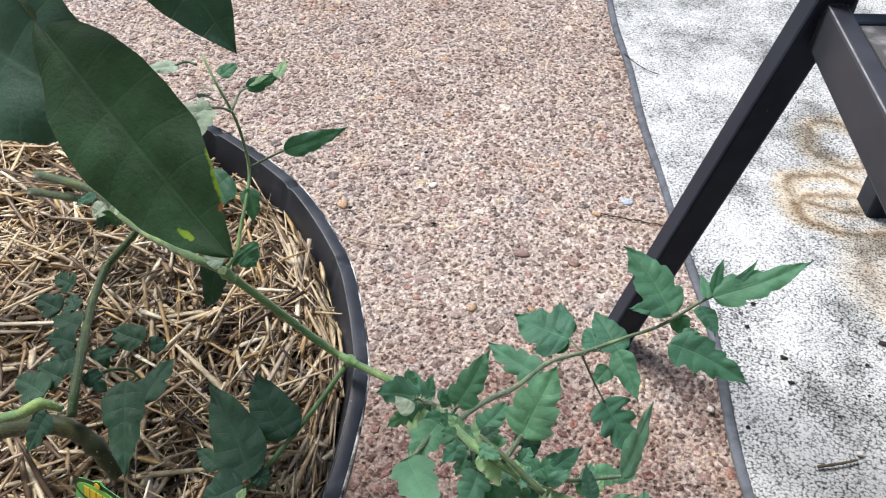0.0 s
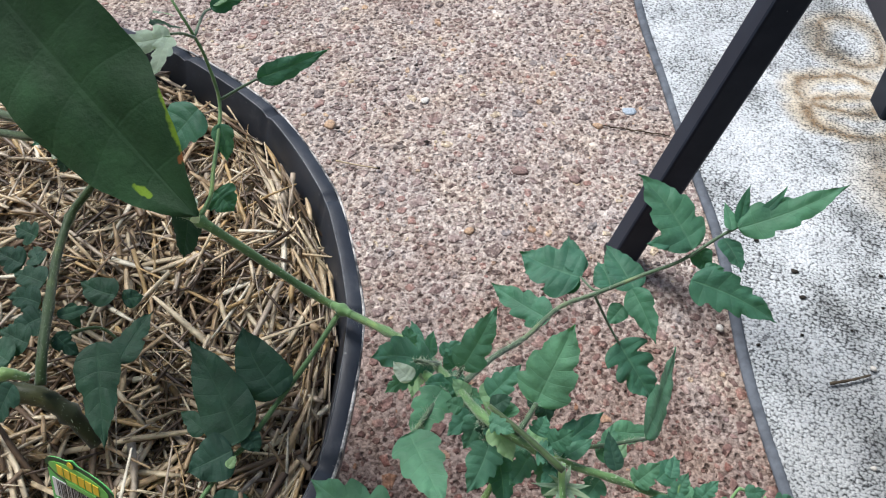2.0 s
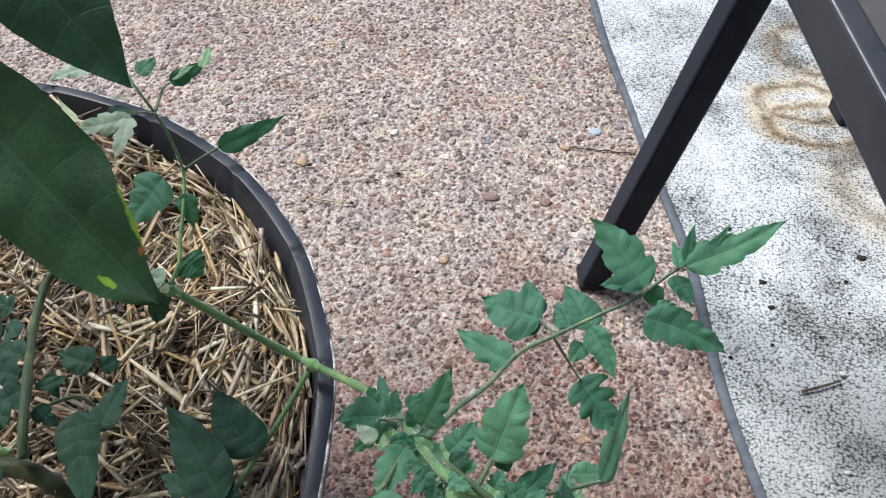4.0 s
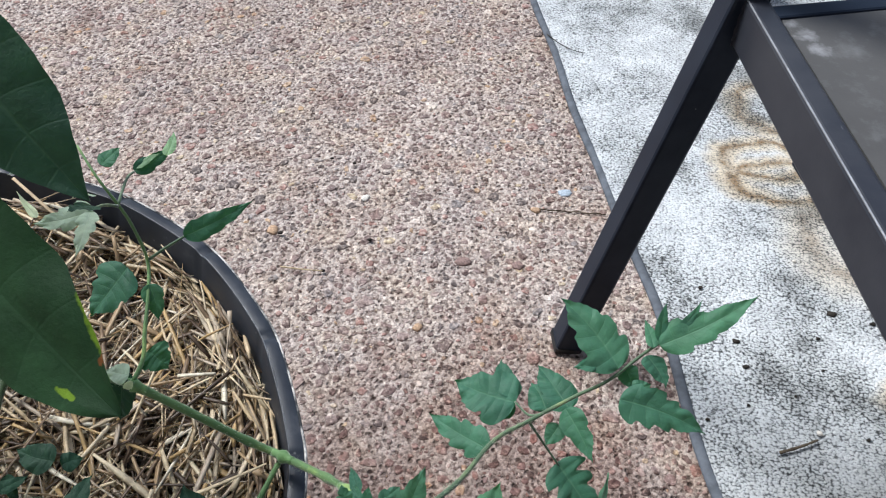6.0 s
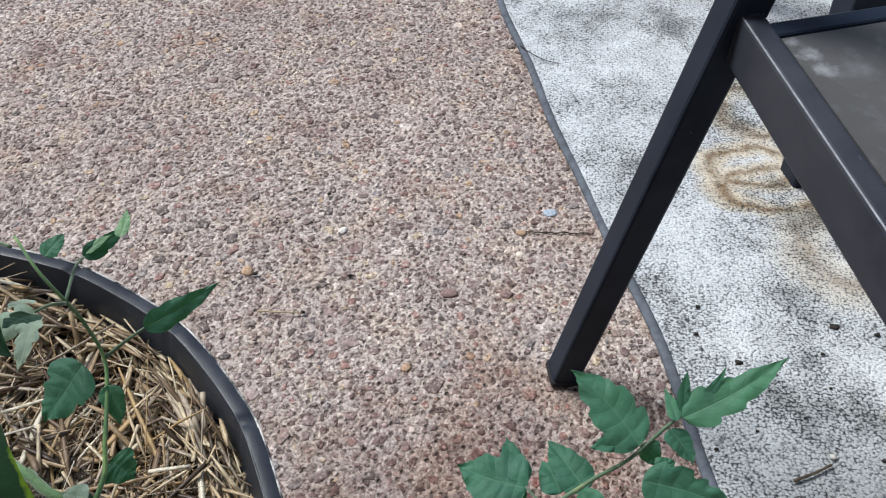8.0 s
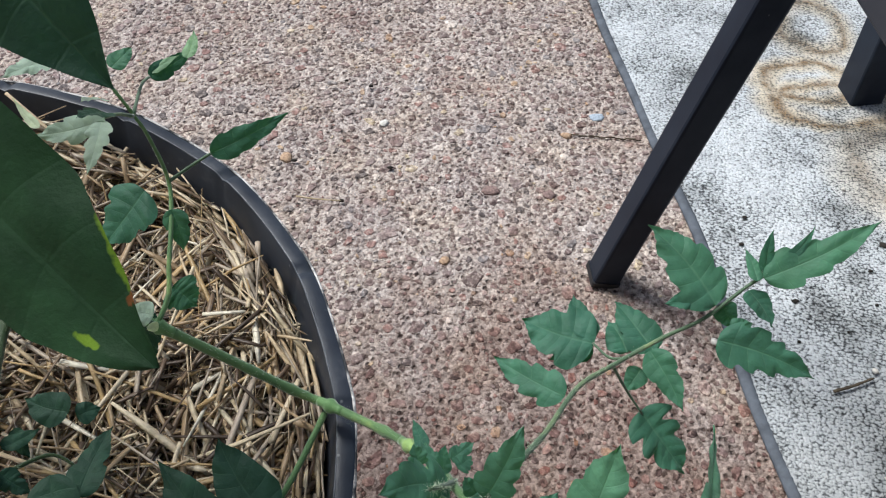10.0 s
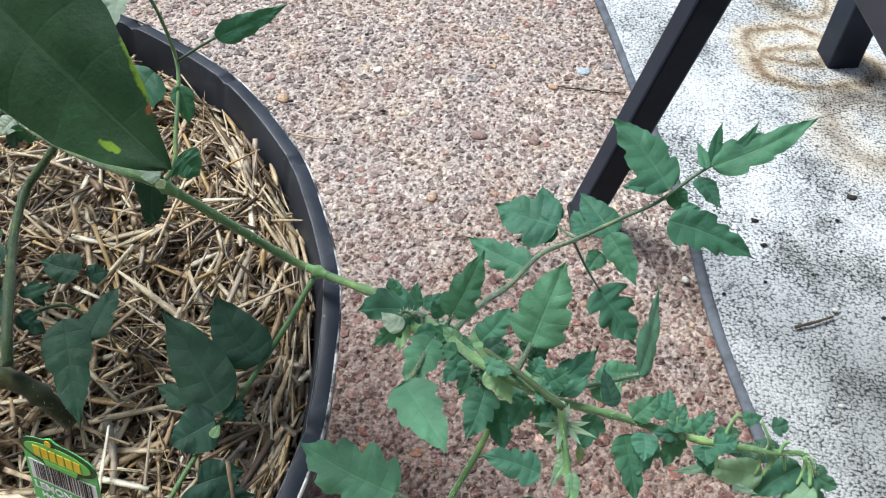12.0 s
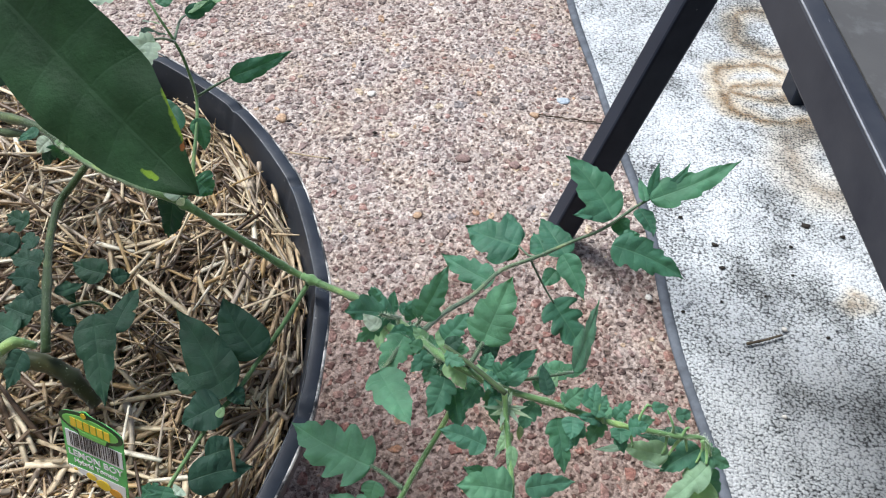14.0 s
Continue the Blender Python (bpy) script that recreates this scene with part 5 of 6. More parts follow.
leaf_y = stalk("leaf", [(0.1830, -0.0910, 0.3870), (0.1860, -0.0910, 0.3860)], 0.00070, 0.00050, PALE_STEM)
leaflet(leaf_y, (0.1850, -0.0920, 0.3870), (0.1930, -0.0900, 0.3860), 0.0055, 2, 0.20, 0.00, 2, YOUNG)
leaflet(leaf_y, (0.1960, -0.0930, 0.3840), (0.2050, -0.0880, 0.3800), 0.0070, 2, 0.20, 0.12, 0, YOUNG)
# sunlit length of the main stem, its brightness put into the pale colour
stalk("stem", [(0.0690, -0.0520, 0.3700), (0.0830, -0.0640, 0.3760), (0.0970, -0.0750, 0.3800), (0.1080, -0.0820, 0.3820)], 0.0021, 0.0017, PALE_STEM)
stalk("leaf", [(0.0950, -0.0800, 0.4010), (0.1080, -0.0900, 0.4020), (0.1210, -0.1000, 0.4010)], 0.00090, 0.00130, SHADED_STEM)
leaflet(leaf_m, (0.0670, -0.0670, 0.3900), (0.0590, -0.0630, 0.3940), 0.0070, 1, 0.00, 0.10, 0, PALE)
# leaf hanging into the pot from the rim
leaf_a = stalk("leaf", [(0.0190, 0.0130, 0.3080), (0.0090, -0.0120, 0.3020), (-0.0010, -0.0350, 0.2980), (-0.0100, -0.0560, 0.2950), (-0.0160, -0.0650, 0.2940), (-0.0220, -0.0800, 0.2930), (-0.0270, -0.0940, 0.2920), (-0.0310, -0.1060, 0.2910), (-0.0320, -0.1140, 0.2900)], 0.0015, 0.0010, STEM)
leaflet(leaf_a, (-0.0120, -0.0590, 0.3000), (-0.0480, -0.0160, 0.3140), 0.0270, 1, 0.00, 0.06, 0, SHADED)
leaflet(leaf_a, (-0.0000, -0.0340, 0.3020), (-0.0250, -0.0050, 0.3140), 0.0250, 1, 0.00, 0.06, 0, SHADED)
leaflet(leaf_a, (-0.0140, -0.0640, 0.3020), (-0.0330, -0.0750, 0.2970), 0.0230, 1, 0.00, 0.15, 0, SHADED)
leaflet(leaf_a, (-0.0310, -0.0540, 0.2950), (-0.0470, -0.0440, 0.2930), 0.0110, 2, 0.20, 0.15, 0, SHADED)
leaflet(leaf_a, (-0.0100, -0.0550, 0.3010), (-0.0030, -0.0610, 0.2970), 0.0100, 1, 0.00, 0.15, 0, SHADED)
leaflet(leaf_a, (-0.0150, -0.0930, 0.3010), (0.0030, -0.0860, 0.3000), 0.0170, 1, 0.00, 0.10, 0, SHADED)
leaflet(leaf_a, (-0.0210, -0.1050, 0.2970), (0.0090, -0.0940, 0.2960), 0.0190, 2, 0.12, 0.10, 0, SHADED)
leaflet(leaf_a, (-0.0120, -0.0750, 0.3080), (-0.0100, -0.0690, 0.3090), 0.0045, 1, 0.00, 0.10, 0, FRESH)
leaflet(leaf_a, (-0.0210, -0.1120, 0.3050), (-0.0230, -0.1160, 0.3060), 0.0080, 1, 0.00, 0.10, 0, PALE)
leaflet(leaf_a, (-0.0330, -0.1220, 0.3020), (-0.0520, -0.1310, 0.2990), 0.0150, 2, 0.20, 0.12, 0, SHADED)
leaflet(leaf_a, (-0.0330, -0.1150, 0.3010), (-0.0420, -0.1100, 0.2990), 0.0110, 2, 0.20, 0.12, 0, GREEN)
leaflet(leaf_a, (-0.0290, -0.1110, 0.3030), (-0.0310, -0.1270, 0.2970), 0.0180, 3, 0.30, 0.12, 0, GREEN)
leaflet(leaf_a, (-0.0240, -0.1150, 0.3020), (-0.0230, -0.1260, 0.2950), 0.0150, 2, 0.30, 0.15, 0, SHADED)
# woody base of the plant and the stems that rise from it
trunk = stalk("trunk", [(-0.1560, -0.0620, 0.2960), (-0.1380, -0.0570, 0.3030), (-0.1200, -0.0540, 0.3080), (-0.1070, -0.0530, 0.3070), (-0.0940, -0.0560, 0.3000), (-0.0830, -0.0610, 0.2840)], 0.0052, 0.0042, BROWN_STEM)
stalk("stem", [(-0.1040, -0.0520, 0.3160), (-0.1070, -0.0390, 0.3220), (-0.1180, -0.0100, 0.3180), (-0.1300, 0.0220, 0.3120), (-0.1350, 0.0500, 0.3120), (-0.1280, 0.0610, 0.3200), (-0.1200, 0.0710, 0.3290)], 0.0026, 0.0021, SHADED_STEM)
stalk("stem", [(-0.1450, 0.0910, 0.3220), (-0.1640, 0.1050, 0.3200), (-0.1870, 0.1150, 0.3160), (-0.2210, 0.1290, 0.3060)], 0.0026, 0.0030, SHADED_STEM)
stalk("stem", [(-0.1480, 0.0950, 0.3200), (-0.1690, 0.1060, 0.3120), (-0.1900, 0.1120, 0.3060), (-0.2250, 0.1220, 0.2960)], 0.0022, 0.0026, SHADED_STEM)
stalk("stem", [(-0.1390, -0.0620, 0.3180), (-0.1230, -0.0610, 0.3260), (-0.1140, -0.0560, 0.3300), (-0.1060, -0.0530, 0.3240)], 0.0030, 0.0018)
leaf_b = stalk("leaf", [(-0.1110, -0.0300, 0.3160), (-0.1050, -0.0210, 0.3120), (-0.0950, -0.0120, 0.3060), (-0.0830, -0.0160, 0.3000)], 0.0011, 0.0007, SHADED_STEM)
leaflet(leaf_b, (-0.0900, -0.0240, 0.3130), (-0.0730, -0.0700, 0.2970), 0.0225, 2, 0.10, 0.12, 0, SHADED)
leaflet(leaf_b, (-0.0790, -0.0300, 0.3060), (-0.0760, 0.0060, 0.3010), 0.0165, 2, 0.15, 0.12, 0, SHADED)
leaflet(leaf_b, (-0.0950, 0.0090, 0.3050), (-0.1170, 0.0150, 0.3050), 0.0165, 1, 0.00, 0.12, 0, SHADED)
leaflet(leaf_b, (-0.0930, 0.0090, 0.3010), (-0.0850, 0.0160, 0.2970), 0.0110, 1, 0.00, 0.12, 0, SHADED)
leaflet(leaf_b, (-0.1190, -0.0150, 0.3150), (-0.1340, -0.0250, 0.3090), 0.0170, 2, 0.15, 0.15, 0, SHADED)
leaflet(leaf_b, (-0.1270, 0.0040, 0.3150), (-0.1500, 0.0120, 0.3090), 0.0160, 2, 0.15, 0.15, 0, SHADED)
leaflet(leaf_b, (-0.1390, 0.0190, 0.3090), (-0.1490, 0.0320, 0.3070), 0.0120, 2, 0.20, 0.15, 0, SHADED)
leaflet(leaf_b, (-0.1140, -0.0130, 0.3130), (-0.1040, -0.0000, 0.3070), 0.0080, 1, 0.00, 0.15, 0, SHADED)
leaflet(leaf_b, (-0.1200, -0.0450, 0.3210), (-0.1440, -0.0340, 0.3150), 0.0180, 2, 0.15, 0.15, 0, SHADED)
leaflet(leaf_b, (-0.1220, -0.0100, 0.3180), (-0.1440, -0.0050, 0.3120), 0.0150, 2, 0.20, 0.12, 0, SHADED)
leaflet(leaf_b, (-0.1150, -0.0350, 0.3220), (-0.1350, -0.0270, 0.3180), 0.0170, 3, 0.20, 0.12, 0, SHADED)
leaflet(leaf_b, (-0.1080, -0.0260, 0.3180), (-0.0960, -0.0310, 0.3100), 0.0100, 2, 0.20, 0.12, 0, SHADED)
leaflet(leaf_b, (-0.1500, 0.0390, 0.3060), (-0.1670, 0.0460, 0.3040), 0.0140, 2, 0.20, 0.12, 0, SHADED)
leaflet(leaf_b, (-0.1150, -0.0020, 0.3080), (-0.1050, -0.0130, 0.3040), 0.0080, 1, 0.20, 0.12, 0, SHADED)
leaflet(leaf_b, (-0.1080, -0.0600, 0.3300), (-0.1150, -0.0750, 0.3160), 0.0140, 2, 0.20, 0.12, 0, SHADED)
leaflet(leaf_b, (-0.1490, 0.0200, 0.3060), (-0.1690, 0.0280, 0.3040), 0.0160, 2, 0.20, 0.12, 0, SHADED)
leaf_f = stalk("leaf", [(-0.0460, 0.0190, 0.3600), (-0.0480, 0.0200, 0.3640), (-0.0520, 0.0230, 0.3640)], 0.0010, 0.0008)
leaflet(leaf_f, (-0.0520, 0.0270, 0.3620), (-0.0590, 0.0170, 0.3310), 0.0175, 2, 0.08, 0.25, 0, SHADED)
leaflet(leaf_f, (-0.0460, 0.0210, 0.3660), (-0.0575, 0.0230, 0.3660), 0.0105, 1, 0.00, -0.20, 0, PALE)
leaflet(leaf_f, (-0.0460, 0.0170, 0.3660), (-0.0440, 0.0160, 0.3620), 0.0050, 1, 0.00, 0.10, 0, PALE)
leaf_g = stalk("leaf", [(-0.1450, 0.0900, 0.3240), (-0.1400, 0.0900, 0.3320), (-0.1350, 0.0900, 0.3380)], 0.0012, 0.0008)
leaflet(leaf_g, (-0.1420, 0.0880, 0.3300), (-0.1310, 0.0880, 0.3400), 0.0100, 1, 0.00, 0.10, 0, PALE)
leaflet(leaf_g, (-0.1410, 0.0870, 0.3280), (-0.1340, 0.0830, 0.3260), 0.0080, 1, 0.00, 0.10, 0, PALE)
leaflet(leaf_g, (-0.1470, 0.0900, 0.3220), (-0.1470, 0.0890, 0.3080), 0.0150, 2, 0.20, 0.20, 0, GREEN)
leaflet(leaf_g, (-0.1520, 0.0930, 0.3180), (-0.1600, 0.0880, 0.3040), 0.0120, 2, 0.20, 0.20, 0, SHADED)
leaflet(leaf_g, (-0.1530, 0.0940, 0.3220), (-0.1600, 0.0870, 0.3160), 0.0120, 1, 0.00, 0.20, 0, PALE)
leaflet(leaf_g, (-0.1610, 0.0990, 0.3240), (-0.1730, 0.0920, 0.3200), 0.0080, 1, 0.00, 0.20, 0, GREEN)
# upright shoot at the far side of the pot
leaf_c = stalk("leaf", [(-0.0460, 0.0220, 0.3590), (-0.0440, 0.0340, 0.3620), (-0.0460, 0.0470, 0.3660), (-0.0480, 0.0650, 0.3720), (-0.0510, 0.0810, 0.3800), (-0.0550, 0.0850, 0.4000), (-0.0590, 0.0860, 0.4130), (-0.0680, 0.0920, 0.4250), (-0.0800, 0.1060, 0.4320)], 0.0012, 0.00065, STEM)
leaflet(leaf_c, (-0.0338, 0.0915, 0.3875), (-0.0015, 0.1130, 0.3945), 0.0135, 3, 0.12, 0.10, 25)
stalk("leaf", [(-0.0510, 0.0810, 0.3800), (-0.0420, 0.0870, 0.3840), (-0.0338, 0.0915, 0.3875)], 0.00085, 0.00063)
stalk("leaf", [(-0.0583, 0.0840, 0.4140), (-0.0610, 0.0780, 0.4200), (-0.0630, 0.0700, 0.4250)], 0.00085, 0.00060)
leaflet(leaf_c, (-0.0620, 0.0690, 0.4250), (-0.0860, 0.0590, 0.4250), 0.0150, 3, 0.25, 0.10, 0, PALE)
leaflet(leaf_c, (-0.0630, 0.0680, 0.4250), (-0.0630, 0.0440, 0.4210), 0.0120, 3, 0.20, 0.15, 0, PALE)
leaflet(leaf_c, (-0.0850, 0.0630, 0.4250), (-0.0980, 0.0760, 0.4280), 0.0040, 1, 0.00, -0.30, 0, PALE)
leaflet(leaf_c, (-0.0530, 0.0560, 0.4400), (-0.0550, 0.0400, 0.4530), 0.0105, 2, 0.10, 0.20, 0, SHADED)
leaflet(leaf_c, (-0.0560, 0.0630, 0.4400), (-0.0580, 0.0510, 0.4500), 0.0070, 1, 0.00, 0.20, 0, PALE)
leaflet(leaf_c, (-0.0710, 0.1050, 0.4210), (-0.0650, 0.1170, 0.4230), 0.0090, 1, 0.00, 0.12, 0)
leaflet(leaf_c, (-0.0622, 0.1180, 0.4065), (-0.0458, 0.1358, 0.4100), 0.0092, 2, 0.15, -0.10, 30)
leaflet(leaf_c, (-0.0470, 0.1260, 0.4110), (-0.0470, 0.1430, 0.4140), 0.0062, 1, 0.00, 0.10, 0, FRESH)
leaflet(leaf_c, (-0.0620, 0.1200, 0.4075), (-0.0500, 0.1280, 0.4110), 0.0050, 1, 0.00, -0.15, 0, FRESH)
stalk("leaf", [(-0.0590, 0.0860, 0.4130), (-0.0622, 0.1080, 0.4100), (-0.0622, 0.1180, 0.4065)], 0.00080, 0.00060)
stalk("leaf", [(-0.0850, 0.1080, 0.4240), (-0.0920, 0.1110, 0.4230), (-0.0970, 0.1070, 0.4220)], 0.00080, 0.00060)
leaflet(leaf_c, (-0.0960, 0.1070, 0.4220), (-0.1090, 0.0900, 0.4260), 0.0120, 3, 0.20, 0.10, 0, PALE)
leaflet(leaf_c, (-0.0657, 0.0865, 0.3680), (-0.0839, 0.0665, 0.3520), 0.0284, 2, 0.12, 0.20, 0)
leaflet(leaf_c, (-0.0482, 0.0695, 0.3750), (-0.0430, 0.0573, 0.3620), 0.0112, 2, 0.15, 0.12, 0)
leaflet(leaf_c, (-0.0473, 0.0459, 0.3520), (-0.0370, 0.0405, 0.3450), 0.0185, 2, 0.12, 0.12, 0)
# large leaves close to the eye
leaf_d = stalk("leaf", [(-0.1600, 0.0600, 0.5200), (-0.1620, 0.0640, 0.5100), (-0.1247, 0.0420, 0.4795)], 0.0016, 0.0012)
leaflet(leaf_d, (-0.1247, 0.0420, 0.4795), (-0.0083, -0.0527, 0.4490), 0.0530, 1, 0.0, 0.06, 0, SHADED_WORN_LEAF, (-0.306, -0.611, 0.730), 0.6)
leaflet(leaf_d, (-0.2145, 0.0732, 0.4638), (-0.0794, 0.0034, 0.4621), 0.0740, 1, 0.0, 0.06, 0, SHADED, (-0.306, -0.611, 0.730), 0.6)
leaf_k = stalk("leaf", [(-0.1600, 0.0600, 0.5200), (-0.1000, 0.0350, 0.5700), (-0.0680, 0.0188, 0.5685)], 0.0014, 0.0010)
leaflet(leaf_k, (-0.0680, 0.0188, 0.5685), (-0.0075, -0.0240, 0.5190), 0.0350, 1, 0.0, 0.15, 0, SHADED, (0.3, -0.8, 0.5), 0.5)
# unseen foliage added higher up the same plant to cast shade
shade_leaf_l = stalk("leaf", [(-0.1600, 0.0600, 0.5200), (-0.1250, 0.0500, 0.5900), (-0.0700, 0.0300, 0.6150), (-0.0300, 0.0100, 0.6100)], 0.0016, 0.0009)
leaflet(shade_leaf_l, (-0.1450, 0.0750, 0.5750), (-0.1650, 0.1350, 0.5630), 0.0480, 3, 0.20, 0.15, 0)
leaflet(shade_leaf_l, (-0.1250, 0.0450, 0.5900), (-0.1800, 0.0750, 0.5780), 0.0480, 3, 0.20, 0.15, 0)
leaflet(shade_leaf_l, (-0.1050, 0.0500, 0.6000), (-0.0950, 0.1150, 0.5880), 0.0480, 3, 0.20, 0.15, 0)
leaflet(shade_leaf_l, (-0.0950, 0.0300, 0.6050), (-0.1400, -0.0100, 0.5930), 0.0480, 3, 0.20, 0.15, 0)
leaflet(shade_leaf_l, (-0.0700, 0.0350, 0.6120), (-0.0350, 0.0850, 0.6000), 0.0480, 3, 0.20, 0.15, 0)
leaflet(shade_leaf_l, (-0.0600, 0.0200, 0.6120), (-0.0700, -0.0350, 0.6000), 0.0480, 3, 0.20, 0.15, 0)
leaflet(shade_leaf_l, (-0.1350, 0.0600, 0.5850), (-0.1050, 0.1200, 0.5730), 0.0480, 3, 0.20, 0.15, 0)
leaflet(shade_leaf_l, (-0.0850, 0.0600, 0.5750), (-0.1450, 0.0800, 0.5630), 0.0480, 3, 0.20, 0.15, 0)
stalk("leaf", [(-0.2200, 0.0200, 0.3000), (-0.2000, 0.0500, 0.4200), (-0.1600, 0.0600, 0.5200), (-0.1100, 0.0500, 0.5900)], 0.0030, 0.0014)
shade_leaf_h = stalk("leaf", [(-0.1680, 0.0580, 0.5050), (-0.2167, 0.1954, 0.5977), (-0.2655, 0.3329, 0.5954)], 0.0018, 0.0009)
leaflet(shade_leaf_h, (-0.2714, 0.3126, 0.5969), (-0.2526, 0.3845, 0.5831), 0.0442, 3, 0.25, 0.15, 0)
leaflet(shade_leaf_h, (-0.0778, 0.3002, 0.5959), (-0.0500, 0.2497, 0.5889), 0.0364, 3, 0.25, 0.15, 0)
leaflet(shade_leaf_h, (-0.2709, 0.3838, 0.6153), (-0.2235, 0.4249, 0.5856), 0.0371, 3, 0.25, 0.15, 0)
leaflet(shade_leaf_h, (-0.2937, 0.2975, 0.5787), (-0.3284, 0.2423, 0.5580), 0.0450, 3, 0.25, 0.15, 0)
leaflet(shade_leaf_h, (-0.3289, 0.2459, 0.5833), (-0.2522, 0.2787, 0.5686), 0.0395, 3, 0.25, 0.15, 0)
leaflet(shade_leaf_h, (-0.2791, 0.3949, 0.5844), (-0.2900, 0.3142, 0.5759), 0.0424, 3, 0.25, 0.15, 0)
leaflet(shade_leaf_h, (-0.2461, 0.3142, 0.5964), (-0.2742, 0.2435, 0.5679), 0.0512, 3, 0.25, 0.15, 0)
shade_leaf_h = stalk("leaf", [(-0.1680, 0.0580, 0.5050), (-0.2873, 0.0779, 0.6010), (-0.4067, 0.0977, 0.6020)], 0.0018, 0.0009)
leaflet(shade_leaf_h, (-0.4292, 0.0390, 0.5967), (-0.3553, 0.0746, 0.5815), 0.0486, 3, 0.25, 0.15, 0)
leaflet(shade_leaf_h, (-0.3997, 0.1345, 0.6249), (-0.4068, 0.2018, 0.6136), 0.0510, 3, 0.25, 0.15, 0)
leaflet(shade_leaf_h, (-0.4032, 0.1218, 0.5923), (-0.4509, 0.1583, 0.5724), 0.0535, 3, 0.25, 0.15, 0)
leaflet(shade_leaf_h, (-0.3812, 0.1791, 0.6008), (-0.3755, 0.1141, 0.5957), 0.0438, 3, 0.25, 0.15, 0)
leaflet(shade_leaf_h, (-0.3989, 0.1036, 0.6276), (-0.4626, 0.1262, 0.6099), 0.0412, 3, 0.25, 0.15, 0)
leaflet(shade_leaf_h, (-0.3892, 0.1096, 0.6258), (-0.4397, 0.1707, 0.6107), 0.0487, 3, 0.25, 0.15, 0)
leaflet(shade_leaf_h, (-0.3690, 0.1156, 0.6009), (-0.3102, 0.1219, 0.5893), 0.0463, 3, 0.25, 0.15, 0)
shade_leaf_h = stalk("leaf", [(-0.1680, 0.0580, 0.5050), (-0.2370, 0.0079, 0.7151), (-0.3059, -0.0422, 0.8302)], 0.0018, 0.0009)
leaflet(shade_leaf_h, (-0.2109, -0.0404, 0.8428), (-0.1288, -0.0231, 0.8201), 0.0538, 3, 0.25, 0.15, 0)
leaflet(shade_leaf_h, (-0.2071, -0.0696, 0.8227), (-0.1401, -0.0826, 0.8202), 0.0469, 3, 0.25, 0.15, 0)
leaflet(shade_leaf_h, (-0.3625, -0.0412, 0.8374), (-0.4225, -0.0744, 0.8336), 0.0439, 3, 0.25, 0.15, 0)
leaflet(shade_leaf_h, (-0.2849, -0.0543, 0.7910), (-0.3506, -0.0422, 0.7802), 0.0401, 3, 0.25, 0.15, 0)
leaflet(shade_leaf_h, (-0.2883, 0.0093, 0.8614), (-0.3075, -0.0615, 0.8608), 0.0426, 3, 0.25, 0.15, 0)
leaflet(shade_leaf_h, (-0.2554, -0.0623, 0.8347), (-0.1794, -0.0782, 0.8197), 0.0487, 3, 0.25, 0.15, 0)
leaflet(shade_leaf_h, (-0.2949, -0.0078, 0.7895), (-0.3282, -0.0518, 0.7711), 0.0524, 3, 0.25, 0.15, 0)
shade_leaf_h = stalk("leaf", [(-0.1680, 0.0580, 0.5050), (-0.2391, -0.0365, 0.7174), (-0.3103, -0.1309, 0.8349)], 0.0018, 0.0009)
leaflet(shade_leaf_h, (-0.3236, -0.1240, 0.8556), (-0.4042, -0.1486, 0.8445), 0.0529, 3, 0.25, 0.15, 0)
leaflet(shade_leaf_h, (-0.2747, -0.1796, 0.7906), (-0.2616, -0.2421, 0.7652), 0.0395, 3, 0.25, 0.15, 0)
leaflet(shade_leaf_h, (-0.3991, -0.2173, 0.8809), (-0.3623, -0.2701, 0.8722), 0.0470, 3, 0.25, 0.15, 0)
leaflet(shade_leaf_h, (-0.2685, -0.1943, 0.8720), (-0.2372, -0.2604, 0.8611), 0.0437, 3, 0.25, 0.15, 0)
leaflet(shade_leaf_h, (-0.3418, -0.1921, 0.8368), (-0.3088, -0.2459, 0.8348), 0.0492, 3, 0.25, 0.15, 0)
leaflet(shade_leaf_h, (-0.3171, -0.0792, 0.8697), (-0.3266, -0.0162, 0.8456), 0.0451, 3, 0.25, 0.15, 0)
leaflet(shade_leaf_h, (-0.2472, -0.1488, 0.8865), (-0.3032, -0.1141, 0.8575), 0.0502, 3, 0.25, 0.15, 0)
shade_leaf_h = stalk("leaf", [(-0.1680, 0.0580, 0.5050), (-0.2516, 0.0929, 0.6320), (-0.3353, 0.1277, 0.6640)], 0.0018, 0.0009)
leaflet(shade_leaf_h, (-0.2918, 0.1120, 0.6530), (-0.2448, 0.1713, 0.6506), 0.0393, 3, 0.25, 0.15, 0)
leaflet(shade_leaf_h, (-0.4014, 0.1049, 0.6577), (-0.3354, 0.0897, 0.6388), 0.0534, 3, 0.25, 0.15, 0)
leaflet(shade_leaf_h, (-0.1898, 0.2451, 0.6969), (-0.2370, 0.1750, 0.6861), 0.0530, 3, 0.25, 0.15, 0)
leaflet(shade_leaf_h, (-0.3186, 0.0944, 0.6410), (-0.2885, 0.1487, 0.6300), 0.0422, 3, 0.25, 0.15, 0)
leaflet(shade_leaf_h, (-0.3982, 0.1933, 0.6391), (-0.3407, 0.2075, 0.6178), 0.0520, 3, 0.25, 0.15, 0)
leaflet(shade_leaf_h, (-0.2855, 0.1228, 0.6699), (-0.2782, 0.1882, 0.6589), 0.0461, 3, 0.25, 0.15, 0)
leaflet(shade_leaf_h, (-0.3583, 0.1961, 0.6738), (-0.3624, 0.1237, 0.6660), 0.0511, 3, 0.25, 0.15, 0)
